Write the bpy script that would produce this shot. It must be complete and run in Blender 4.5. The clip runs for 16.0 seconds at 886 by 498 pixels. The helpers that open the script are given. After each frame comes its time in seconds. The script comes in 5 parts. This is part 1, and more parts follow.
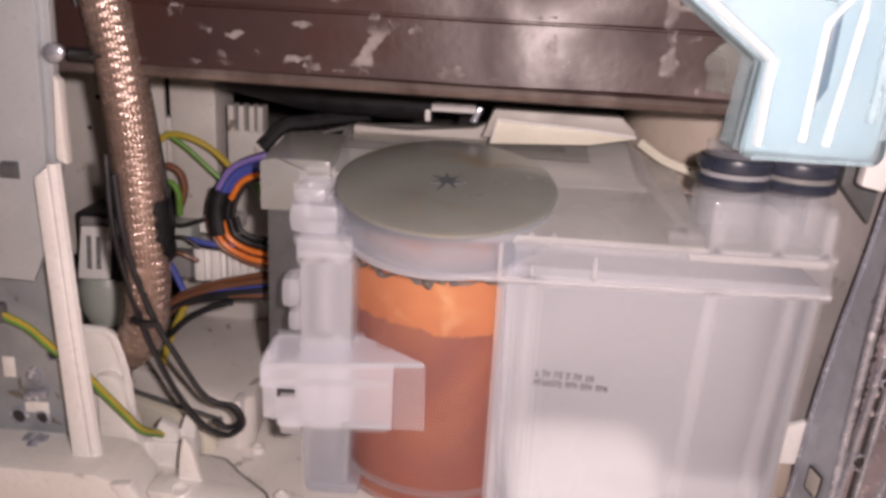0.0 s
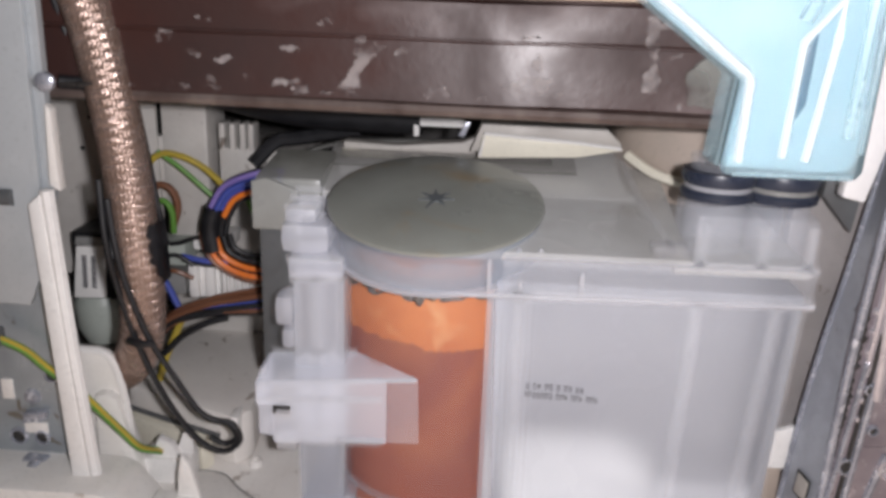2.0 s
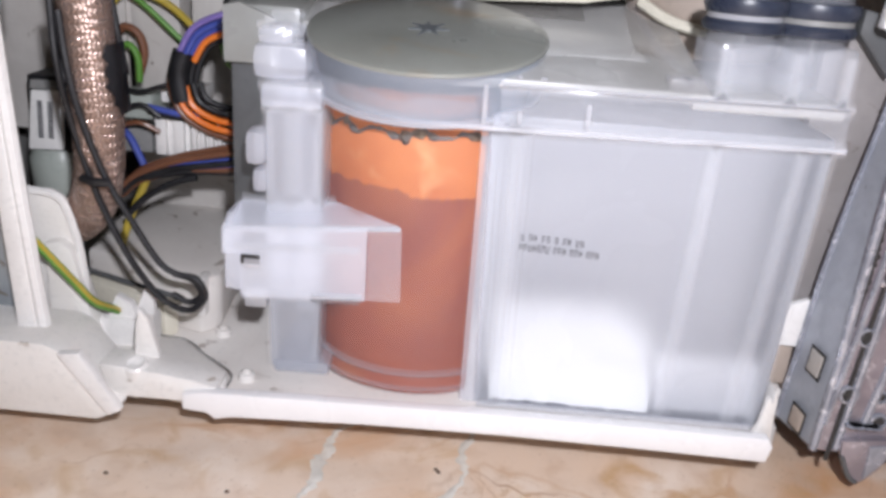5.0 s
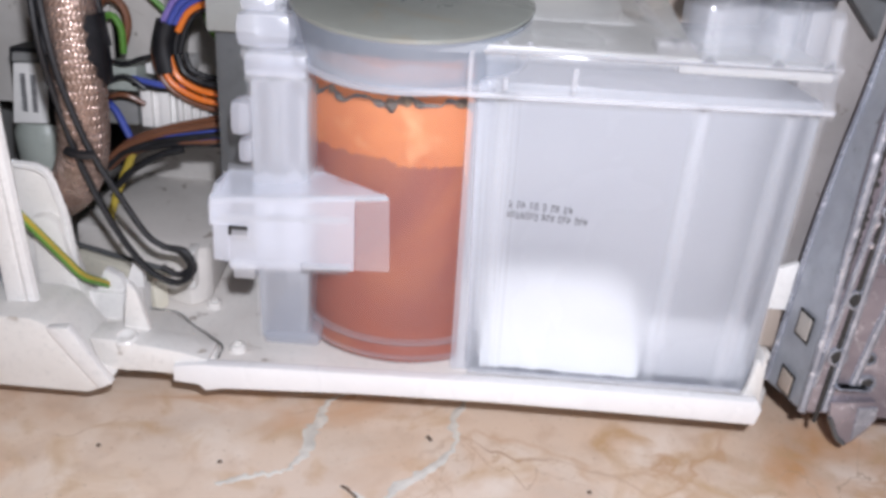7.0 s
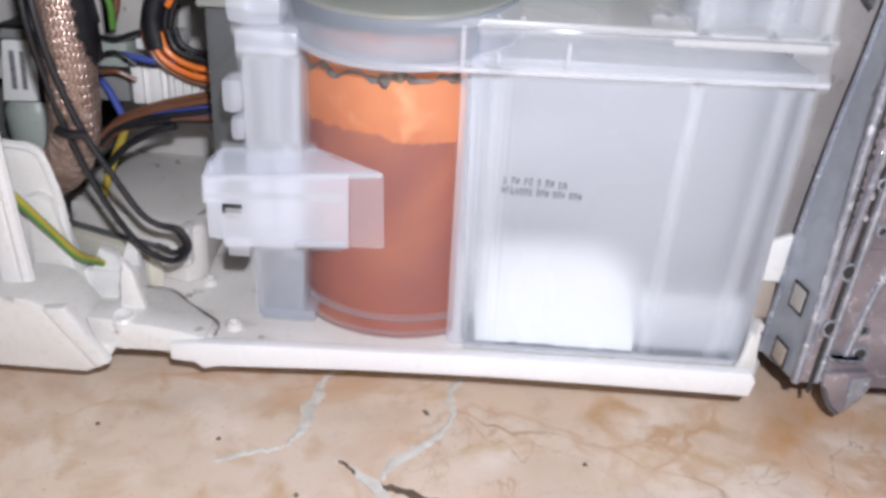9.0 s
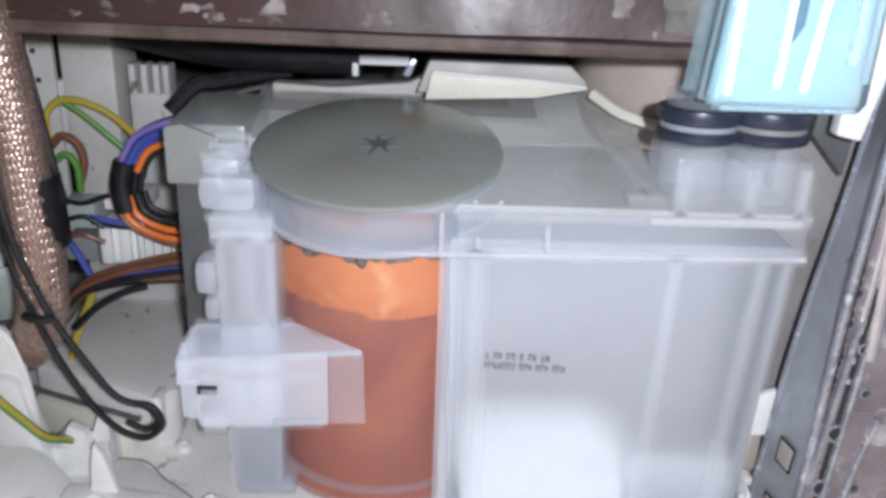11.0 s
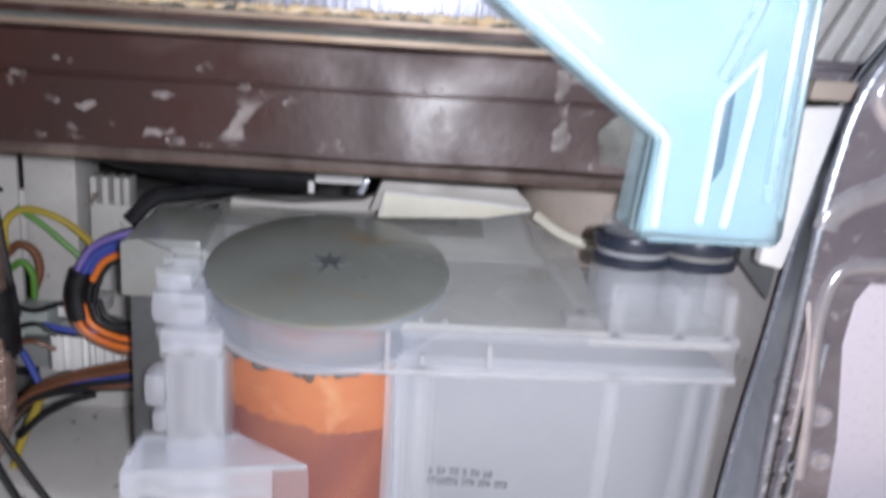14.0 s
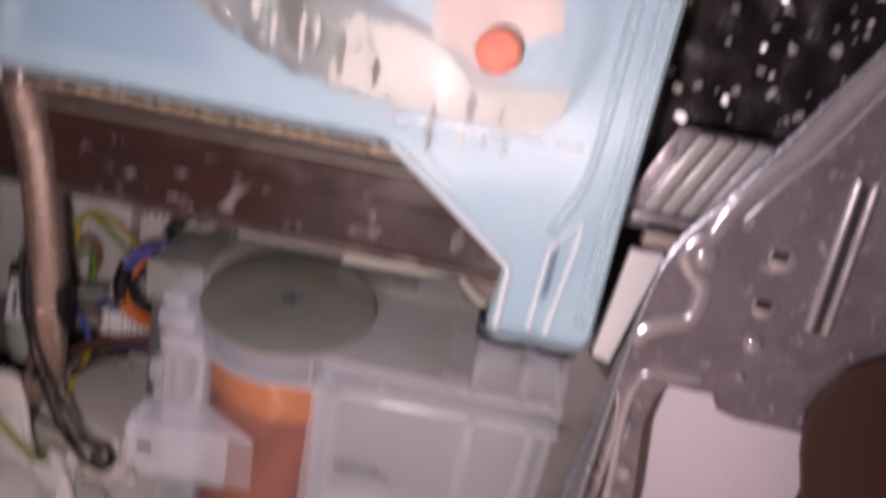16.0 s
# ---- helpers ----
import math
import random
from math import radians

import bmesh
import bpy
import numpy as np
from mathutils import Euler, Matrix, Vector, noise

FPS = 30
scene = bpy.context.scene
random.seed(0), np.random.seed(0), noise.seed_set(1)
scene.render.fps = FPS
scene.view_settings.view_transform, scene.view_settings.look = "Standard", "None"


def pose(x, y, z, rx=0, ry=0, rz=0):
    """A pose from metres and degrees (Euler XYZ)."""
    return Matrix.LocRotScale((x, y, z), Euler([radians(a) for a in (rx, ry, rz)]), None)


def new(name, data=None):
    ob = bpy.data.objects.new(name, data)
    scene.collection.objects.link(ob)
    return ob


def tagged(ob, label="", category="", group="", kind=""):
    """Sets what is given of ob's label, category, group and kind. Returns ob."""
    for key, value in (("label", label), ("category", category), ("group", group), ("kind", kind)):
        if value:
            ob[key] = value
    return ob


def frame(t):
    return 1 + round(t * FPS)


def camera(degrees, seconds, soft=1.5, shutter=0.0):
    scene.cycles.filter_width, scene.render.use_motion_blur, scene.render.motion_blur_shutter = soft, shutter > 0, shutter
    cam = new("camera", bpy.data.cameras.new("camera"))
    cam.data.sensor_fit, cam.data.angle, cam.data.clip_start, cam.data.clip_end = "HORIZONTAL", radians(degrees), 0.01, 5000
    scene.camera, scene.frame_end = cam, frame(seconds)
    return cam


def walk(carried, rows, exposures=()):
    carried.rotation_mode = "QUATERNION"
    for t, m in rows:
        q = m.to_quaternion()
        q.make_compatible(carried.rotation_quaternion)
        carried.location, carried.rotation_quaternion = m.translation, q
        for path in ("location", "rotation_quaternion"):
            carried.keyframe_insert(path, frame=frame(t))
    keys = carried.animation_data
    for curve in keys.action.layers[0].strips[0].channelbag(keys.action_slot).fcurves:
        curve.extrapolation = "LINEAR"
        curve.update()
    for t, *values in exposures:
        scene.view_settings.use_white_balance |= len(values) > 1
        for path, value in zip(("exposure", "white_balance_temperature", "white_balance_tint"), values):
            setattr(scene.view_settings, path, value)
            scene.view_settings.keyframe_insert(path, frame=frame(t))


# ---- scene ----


def view(x, y, z, yaw, pitch, roll):
    """A camera pose from its place, and its yaw, pitch and roll in degrees."""
    return pose(x, y, z, 90, 0, yaw) @ pose(0, 0, 0, pitch, 0, 0) @ pose(0, 0, 0, 0, 0, roll)


# ---- camera ----
cam = camera(56.11, 16.0, soft=3.5, shutter=0.9)
walk(cam, [
    (0, view(-0.0229, -0.2862, 0.2298, 2.88, -17.75, 3.04)),
    (0.5, view(-0.0217, -0.2852, 0.2310, 3.13, -18.09, 2.47)),
    (1, view(-0.0193, -0.2847, 0.2310, 2.58, -18.10, 2.34)),
    (1.5, view(-0.0191, -0.2858, 0.2305, 2.61, -18.44, 2.54)),
    (2, view(-0.0201, -0.2881, 0.2394, 2.70, -18.11, 1.95)),
    (2.5, view(-0.0196, -0.2873, 0.2432, 2.37, -19.07, 1.98)),
    (3, view(-0.0169, -0.2816, 0.2308, 2.97, -21.90, 1.94)),
    (3.5, view(-0.0178, -0.2750, 0.2056, 1.67, -21.35, 3.68)),
    (4, view(-0.0182, -0.2717, 0.1915, 2.01, -20.61, 4.05)),
    (6.5, view(-0.0160, -0.2732, 0.1868, 1.30, -21.79, 4.19)),
    (7, view(-0.0151, -0.2717, 0.1868, 1.43, -22.68, 3.52)),
    (7.5, view(-0.0154, -0.2713, 0.1885, 1.58, -24.19, 3.14)),
    (8, view(-0.0156, -0.2714, 0.1883, 1.47, -25.10, 3.09)),
    (8.5, view(-0.0155, -0.2718, 0.1870, 1.23, -25.06, 3.25)),
    (9, view(-0.0146, -0.2703, 0.1898, 1.05, -24.94, 3.08)),
    (9.5, view(-0.0145, -0.2694, 0.1999, 1.68, -22.03, 2.26)),
    (10, view(-0.0162, -0.2623, 0.2268, -0.32, -21.23, 1.25)),
    (12.5, view(-0.0240, -0.2451, 0.2172, -2.00, -18.51, 2.90)),
    (13, view(-0.0232, -0.2442, 0.2147, -2.82, -17.21, 3.45)),
    (13.5, view(-0.0167, -0.2485, 0.2189, -3.57, -15.81, 4.09)),
    (14, view(-0.0161, -0.2593, 0.2360, -3.52, -14.11, 3.71)),
    (14.5, view(-0.0099, -0.2713, 0.2559, -3.41, -12.68, 3.82)),
    (15, view(-0.0166, -0.2945, 0.2804, -2.33, -10.62, 5.45)),
    (15.5, view(-0.0012, -0.3170, 0.3185, -1.36, -12.28, 9.19)),
    (15.8, view(0.0298, -0.3409, 0.3357, 0.83, -16.19, 8.73)),
    (16, view(0.0485, -0.3428, 0.3248, 2.64, -18.79, 10.56)),
], exposures=[(0, 0.27, 7600, 26), (0.5, 0.25, 7100, 20), (1, 0.28, 6650, 12), (2.5, 0.24, 6600, 11), (4, 0.71, 6400, 11), (9, 0.68, 6150, 9), (9.5, 0.64, 6100, 8), (10, 0.5, 5950, 6), (12.5, 0.54, 6000, 8), (13.5, 0.47, 6050, 9), (14.5, 0.13, 6250, 10), (15, -0.08, 6600, 13), (15.2, -0.18, 6700, 14), (15.5, -0.35, 7000, 20), (16, -0.46, 7300, 34)])

# ---- light ----
# A phone torch beside the lens is the one strong light; the room adds a weak grey glow.
world = bpy.data.worlds.new("world")
scene.world = world
world.use_nodes = True
world.node_tree.nodes["Background"].inputs[0].default_value = (0.86, 0.92, 1.0, 1)
world.node_tree.nodes["Background"].inputs[1].default_value = 0.3
torch = bpy.data.lights.new("torch", "POINT")
torch.energy, torch.shadow_soft_size, torch.color = 3.5, 0.008, (0.97, 0.955, 1.0)
new("torch", torch).matrix_world = pose(0.012, -0.3, 0.25)

# ---- materials ----
D = 0.1  # the lengths below are in decimetres


def surface(name, c1, c2, rough=0.5, metal=0.0, scale=60.0, fine=500.0, bump=0.1, spot=None, spot_scale=150.0,
            spot_cut=0.62, clear=0.0, coat=0.0, spread=0.12, ior=1.5, stretch=(1, 1, 1), random_tone=0.0, blur=0.0, blur_ior=1.3,
            spot_soft=0.06, patchy=False, grit=1.0):
    """A worn surface: two tones in broad patches, fine grain, optional spots, gloss that varies, and relief."""
    m = bpy.data.materials.new(name)
    m.use_nodes = True
    t = m.node_tree
    n, link = t.nodes, t.links.new
    b, out = n["Principled BSDF"], n["Material Output"]
    place = n.new("ShaderNodeTexCoord")
    mapping = n.new("ShaderNodeMapping")
    mapping.inputs["Scale"].default_value = stretch
    link(place.outputs["Object"], mapping.inputs[0])

    def cloud(size, detail=4.0, distortion=0.0):
        k = n.new("ShaderNodeTexNoise")
        k.inputs["Scale"].default_value, k.inputs["Detail"].default_value = size, detail
        k.inputs["Distortion"].default_value = distortion
        link(mapping.outputs[0], k.inputs["Vector"])
        return k.outputs["Fac"]

    def ramp(value, low, high):
        k = n.new("ShaderNodeMapRange")
        k.inputs["From Min"].default_value, k.inputs["From Max"].default_value = low, high
        link(value, k.inputs["Value"])
        return k.outputs["Result"]

    def blend(fac, a, c):
        k = n.new("ShaderNodeMix")
        k.data_type = "RGBA"
        link(fac, k.inputs["Factor"])
        for socket, v in ((k.inputs["A"], a), (k.inputs["B"], c)):
            if isinstance(v, tuple):
                socket.default_value = (*v, 1)
            else:
                link(v, socket)
        return k.outputs["Result"]

    broad, grain = cloud(scale, 5.0, 0.4), cloud(fine, 3.0)
    colour = blend(ramp(broad, 0.32, 0.68), c1, c2)
    dim = tuple(v * (1 - 0.28 * grit) for v in c1)
    colour = blend(ramp(grain, 0.55, 0.95), colour, dim)
    if spot:
        colour = blend(ramp(cloud(spot_scale, 6.0, 0.6), spot_cut, spot_cut + spot_soft), colour, spot)
    if random_tone:
        info = n.new("ShaderNodeObjectInfo")
        k = n.new("ShaderNodeHueSaturation")
        link(ramp(info.outputs["Random"], -3, 1.0), k.inputs["Value"])
        link(colour, k.inputs["Color"])
        colour = k.outputs["Color"]
    link(colour, b.inputs["Base Color"])
    rr = n.new("ShaderNodeMapRange")
    rr.inputs["To Min"].default_value, rr.inputs["To Max"].default_value = max(rough - spread, 0.03), min(rough + spread, 1)
    rr.inputs["From Min"].default_value, rr.inputs["From Max"].default_value = 0.3, 0.7
    link(broad, rr.inputs["Value"])
    link(rr.outputs["Result"], b.inputs["Roughness"])
    b.inputs["Metallic"].default_value, b.inputs["IOR"].default_value = metal, ior
    b.inputs["Coat Weight"].default_value = coat
    if bump:
        k = n.new("ShaderNodeBump")
        k.inputs["Strength"].default_value, k.inputs["Distance"].default_value = bump, 0.0006
        mix = n.new("ShaderNodeMath")
        link(broad, mix.inputs[0])
        link(grain, mix.inputs[1])
        link(mix.outputs[0], k.inputs["Height"])
        link(k.outputs["Normal"], b.inputs["Normal"])
    if clear:
        see, mixed = n.new("ShaderNodeBsdfRefraction" if blur else "ShaderNodeBsdfTransparent"), n.new("ShaderNodeMixShader")
        if blur:
            see.inputs["Roughness"].default_value, see.inputs["IOR"].default_value = blur, blur_ior
        mixed.inputs[0].default_value = 1 - clear
        if patchy:
            k = n.new("ShaderNodeMath")
            k.operation = "MULTIPLY"
            link(ramp(cloud(scale * 0.9, 6.0, 0.8), 0.4, 0.62), k.inputs[0])
            k.inputs[1].default_value = 1 - clear
            link(k.outputs[0], mixed.inputs[0])
        link(see.outputs[0], mixed.inputs[1])
        link(b.outputs[0], mixed.inputs[2])
        link(mixed.outputs[0], out.inputs["Surface"])
    return m


M_WHITE = surface("white_plastic", (0.86, 0.84, 0.81), (0.76, 0.73, 0.69), 0.4, scale=32, spot=(0.45, 0.39, 0.33), spot_scale=160, spot_cut=0.7, bump=0.25)
M_CLEANWHITE = surface("clean_white_plastic", (0.86, 0.85, 0.83), (0.78, 0.76, 0.74), 0.4, scale=50, spot=(0.5, 0.46, 0.42), spot_scale=200, spot_cut=0.72)
M_DULLWHITE = surface("dull_white_plastic", (0.62, 0.6, 0.57), (0.47, 0.445, 0.42), 0.45, scale=28, spot=(0.2, 0.17, 0.15), spot_scale=110, spot_cut=0.64, bump=0.25)
M_CREAM = surface("cream_plastic", (0.85, 0.81, 0.68), (0.78, 0.74, 0.62), 0.4, scale=60)
M_GREYPL = surface("grey_plastic", (0.28, 0.28, 0.27), (0.21, 0.21, 0.21), 0.45, scale=60)
M_DARKGREY = surface("dark_grey_plastic", (0.12, 0.125, 0.13), (0.085, 0.088, 0.09), 0.5, scale=60)
M_DUSTY = surface("dusty_floor_pan", (0.87, 0.84, 0.8), (0.72, 0.68, 0.64), 0.6, scale=22, spot=(0.42, 0.37, 0.33), spot_scale=100, spot_cut=0.65)
M_BLACK = surface("black_rubber", (0.007, 0.007, 0.009), (0.014, 0.014, 0.017), 0.55, scale=120)
# Near-black colour stands for shade in the cavity, holes, slots and creases.
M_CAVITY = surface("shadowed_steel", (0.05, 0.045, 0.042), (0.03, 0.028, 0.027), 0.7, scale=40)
M_GALV = surface("galvanised_steel", (0.52, 0.54, 0.61), (0.3, 0.315, 0.365), 0.3, 0.5, scale=150, fine=360, bump=0.45, spot=(0.85, 0.85, 0.9), spot_scale=260, spot_cut=0.6, spot_soft=0.08)
M_FLANGE = surface("clean_zinc_flange", (0.5, 0.53, 0.58), (0.39, 0.41, 0.46), 0.42, 0.35, scale=60, fine=300, bump=0.25, spot=(0.25, 0.25, 0.28), spot_scale=120, spot_cut=0.66)
M_GALVDARK = surface("tarnished_steel", (0.43, 0.39, 0.43), (0.25, 0.22, 0.25), 0.32, 0.5, scale=45, fine=240, bump=0.5, spot=(0.68, 0.65, 0.7), spot_scale=190, spot_cut=0.6, spot_soft=0.14)
M_POST = surface("pale_painted_post", (0.5, 0.53, 0.55), (0.42, 0.45, 0.47), 0.45, 0.25, scale=40)
M_BEAM = surface("brown_coated_steel", (0.058, 0.024, 0.02), (0.032, 0.014, 0.012), 0.46, 0.0, scale=24, fine=300, bump=0.14, spot=(0.2, 0.152, 0.148), spot_scale=15, spot_cut=0.53, spot_soft=0.22, spread=0.14, ior=1.42)
# Paler brown carries the wet reflections along the beam's lower lip.
M_BEAMLIP = surface("pale_beam_edge", (0.19, 0.15, 0.135), (0.09, 0.062, 0.055), 0.4, 0.3, scale=70, spot=(0.27, 0.23, 0.21), spot_scale=40, spot_cut=0.58, spot_soft=0.2)
M_RIM = surface("tub_rim_steel", (0.8, 0.77, 0.73), (0.5, 0.46, 0.42), 0.18, 0.9, scale=60, stretch=(0.3, 1, 1))
M_CRUMB = surface("rusty_crumbs", (0.85, 0.74, 0.56), (0.6, 0.42, 0.22), 0.7, scale=120, bump=0.5)
M_TUB = surface("dark_polished_tub", (0.34, 0.35, 0.4), (0.22, 0.22, 0.26), 0.3, 0.9, scale=30, spot=(0.42, 0.4, 0.42), spot_scale=90, spot_cut=0.64, stretch=(1, 1, 0.15), bump=0.3)
M_LIME = surface("limescale", (0.72, 0.66, 0.65), (0.46, 0.4, 0.39), 0.6, scale=110, bump=0.4, clear=0.66, patchy=True)
M_TANK = surface("milky_tank_plastic", (0.58, 0.605, 0.67), (0.5, 0.525, 0.59), 0.26, scale=14, fine=300, bump=0.02, clear=0.6, blur=0.75, blur_ior=1.45, grit=0.15)
M_TANKTOP = surface("milky_tank_top", (0.62, 0.62, 0.61), (0.48, 0.47, 0.45), 0.28, scale=16, fine=300, bump=0.05, clear=0.25, spot=(0.34, 0.3, 0.25), spot_scale=22, spot_cut=0.58, spot_soft=0.25, grit=0.3)
M_EDGE = surface("thick_milky_edge", (0.9, 0.91, 0.97), (0.84, 0.85, 0.91), 0.16, scale=40, bump=0.02, clear=0.62, grit=0.1, coat=0.4)
M_SPIGOT = surface("milky_spigot_plastic", (0.7, 0.72, 0.78), (0.62, 0.64, 0.7), 0.2, scale=30, bump=0.02, clear=0.8, grit=0.1)
M_ENDWALL = surface("dull_mauve_sheet", (0.32, 0.3, 0.295), (0.23, 0.215, 0.21), 0.5, scale=40, spot=(0.14, 0.115, 0.105), spot_scale=120, spot_cut=0.66)
# The plate's steel in a paler tone, for highlights on the pressings.
M_BEAD = surface("highlit_pressed_steel", (0.76, 0.73, 0.77), (0.56, 0.53, 0.57), 0.19, 0.55, scale=60, bump=0.12)
M_COLUMN = surface("clear_column_wall", (0.74, 0.72, 0.8), (0.66, 0.64, 0.71), 0.2, scale=20, bump=0.02, clear=0.9, grit=0.1)
M_RUBBER = surface("blue_black_rubber", (0.025, 0.032, 0.055), (0.045, 0.052, 0.075), 0.35, scale=90)
M_GLOSSWHITE = surface("glossy_white_plastic", (0.93, 0.92, 0.92), (0.87, 0.86, 0.86), 0.3, scale=50, grit=0.3)
M_SCUM = surface("grey_blue_scum", (0.1, 0.115, 0.14), (0.24, 0.19, 0.14), 0.6, scale=150)
M_WING = surface("smoky_wing_plastic", (0.42, 0.43, 0.42), (0.25, 0.25, 0.22), 0.34, scale=22, bump=0.04, clear=0.18, grit=0.3)
M_PLATE = surface("grimy_zinc_plate", (0.4, 0.435, 0.46), (0.29, 0.315, 0.335), 0.35, 0.4, scale=45, bump=0.15, spot=(0.2, 0.18, 0.15), spot_scale=90, spot_cut=0.64)
# Whitish layer that paints the glow and sheen of milky edges.
M_HAZE = surface("rib_glow_haze", (0.95, 0.96, 1.0), (0.9, 0.91, 0.97), 0.35, scale=40, bump=0.02, clear=0.955, grit=0.1)
M_BEIGE = surface("beige_grey_sheet", (0.56, 0.53, 0.49), (0.44, 0.41, 0.38), 0.5, scale=40, spot=(0.25, 0.22, 0.19), spot_scale=150, spot_cut=0.68)
M_RIB = surface("milky_rib", (0.93, 0.94, 1.0), (0.86, 0.87, 0.93), 0.3, scale=40, bump=0.02, clear=0.74, grit=0.1)
M_CLIP = surface("milky_bracket_plastic", (0.84, 0.86, 0.94), (0.78, 0.8, 0.88), 0.22, scale=25, bump=0.02, clear=0.63, grit=0.1)
M_CLIPGREY = surface("grey_milky_plastic", (0.5, 0.52, 0.58), (0.43, 0.45, 0.51), 0.24, scale=25, bump=0.02, clear=0.5, grit=0.1)
M_CLIPTHIN = surface("thin_milky_plastic", (0.76, 0.75, 0.8), (0.7, 0.69, 0.74), 0.28, scale=30, bump=0.04, clear=0.82)
M_LID = surface("smoky_lid_plastic", (0.36, 0.375, 0.35), (0.25, 0.255, 0.225), 0.32, scale=14, fine=400, bump=0.05, spot=(0.34, 0.26, 0.16), spot_scale=30, spot_cut=0.61, spot_soft=0.16, grit=0.5)
M_LIDSIDE = surface("smoky_lid_rim", (0.4, 0.45, 0.53), (0.31, 0.36, 0.44), 0.14, scale=20, bump=0.03, clear=0.38, grit=0.1, coat=0.5)
M_LIDMARK = surface("dark_lid_mark", (0.15, 0.165, 0.175), (0.12, 0.13, 0.14), 0.5, scale=80)
M_SEAL = surface("grey_green_sealant", (0.36, 0.37, 0.34), (0.25, 0.25, 0.23), 0.5, scale=45, clear=0.4, patchy=True)
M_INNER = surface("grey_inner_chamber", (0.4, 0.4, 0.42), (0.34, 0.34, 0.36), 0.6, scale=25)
M_INNERPALE = surface("pale_chamber_filler", (0.62, 0.62, 0.64), (0.54, 0.54, 0.56), 0.6, scale=25)
M_SALT = surface("white_salt", (0.95, 0.95, 0.95), (0.9, 0.9, 0.9), 0.8, scale=150, bump=0.4)
M_RESIN = surface("orange_resin", (0.74, 0.25, 0.07), (0.6, 0.17, 0.045), 0.6, scale=45, fine=900, bump=0.3, spot=(0.8, 0.38, 0.16), spot_scale=80, spot_cut=0.58, spot_soft=0.2)
# Darker resin tone that puts the reflection on the lower column into colour.
M_RESINLOW = surface("red_brown_resin", (0.4, 0.1, 0.045), (0.25, 0.06, 0.04), 0.45, scale=18, fine=900, bump=0.15, spot=(0.54, 0.19, 0.07), spot_scale=14, spot_cut=0.48, spot_soft=0.3)
M_INK = surface("grey_ink", (0.07, 0.07, 0.08), (0.11, 0.11, 0.12), 0.6, scale=600)
M_BLUE = surface("pale_blue_plastic", (0.37, 0.52, 0.575), (0.29, 0.43, 0.485), 0.24, scale=12, fine=250, bump=0.04, clear=0.74, blur=0.42, grit=0.2)
M_BLUEBACK = surface("pale_blue_back_wall", (0.33, 0.48, 0.535), (0.21, 0.345, 0.4), 0.4, scale=11, fine=120, spot=(0.43, 0.56, 0.59), spot_scale=26, spot_cut=0.55, spot_soft=0.2)
# Near-white tone stands for highlights along the blue moulded edges.
M_BLUEEDGE = surface("lit_blue_edge", (0.9, 0.98, 1.0), (0.8, 0.92, 0.97), 0.16, scale=50, grit=0.2, clear=0.1, coat=0.4)
M_BLUESIDE = surface("clear_blue_side", (0.6, 0.8, 0.87), (0.5, 0.7, 0.78), 0.2, scale=14, bump=0.03, clear=0.66, grit=0.2)
# Darker blue puts the shade of the recess and flute into the colour.
M_BLUEDARK = surface("shaded_blue_recess", (0.17, 0.28, 0.37), (0.13, 0.22, 0.3), 0.4, scale=20)
M_CHANNEL = surface("stained_channel", (0.3, 0.26, 0.2), (0.1, 0.06, 0.036), 0.4, scale=22, fine=120, spot=(0.66, 0.67, 0.62), spot_scale=60, spot_cut=0.55, spot_soft=0.12, stretch=(1.4, 1, 0.55), clear=0.2)
M_DEPOSIT = surface("cream_deposit", (0.96, 0.93, 0.85), (0.82, 0.76, 0.64), 0.7, scale=55, fine=160, bump=0.8, spot=(0.24, 0.23, 0.18), spot_scale=95, spot_cut=0.63, spot_soft=0.1, stretch=(1.5, 1, 0.5), grit=0.5)
M_RED = surface("red_float", (1.0, 0.2, 0.05), (0.9, 0.15, 0.04), 0.5, scale=60)
M_PINKISH = surface("pale_pink_casing", (0.72, 0.5, 0.4), (0.58, 0.33, 0.25), 0.5, scale=30, spot=(0.74, 0.68, 0.6), spot_scale=40, spot_cut=0.52, spot_soft=0.15)
M_SUPPLE = surface("dark_cover_edge", (0.1, 0.1, 0.095), (0.06, 0.058, 0.052), 0.5, scale=60)
# Dark film: dirt and the shade under the beam, both in its colour.
M_GRIMESHADE = surface("grime_shade_film", (0.1, 0.09, 0.075), (0.16, 0.145, 0.12), 0.5, scale=38, clear=0.72)
M_BRAIDCORE = surface("copper_hose_core", (0.17, 0.09, 0.07), (0.12, 0.065, 0.05), 0.5, 0.1, scale=80)
M_BRAID = surface("braid_strand", (0.54, 0.41, 0.36), (0.3, 0.21, 0.17), 0.3, 0.75, scale=200, bump=0.0)
M_LABEL = surface("white_label_paper", (0.82, 0.81, 0.79), (0.76, 0.75, 0.73), 0.6, scale=90)
M_BULB = surface("greenish_clear_plastic", (0.5, 0.54, 0.5), (0.42, 0.46, 0.42), 0.3, scale=30, clear=0.15)
M_PIPE = surface("beige_duct_plastic", (0.5, 0.42, 0.36), (0.42, 0.36, 0.31), 0.4, scale=25)
M_MARBLEFILL = surface("grey_crack_filler", (0.8, 0.77, 0.71), (0.6, 0.57, 0.52), 0.7, scale=150, bump=0.6)
M_DARKCRACK = surface("dark_crack", (0.1, 0.07, 0.05), (0.16, 0.11, 0.08), 0.8, scale=150)
M_ROOM = surface("room_plaster", (0.62, 0.6, 0.57), (0.56, 0.54, 0.52), 0.8, scale=3, fine=60)
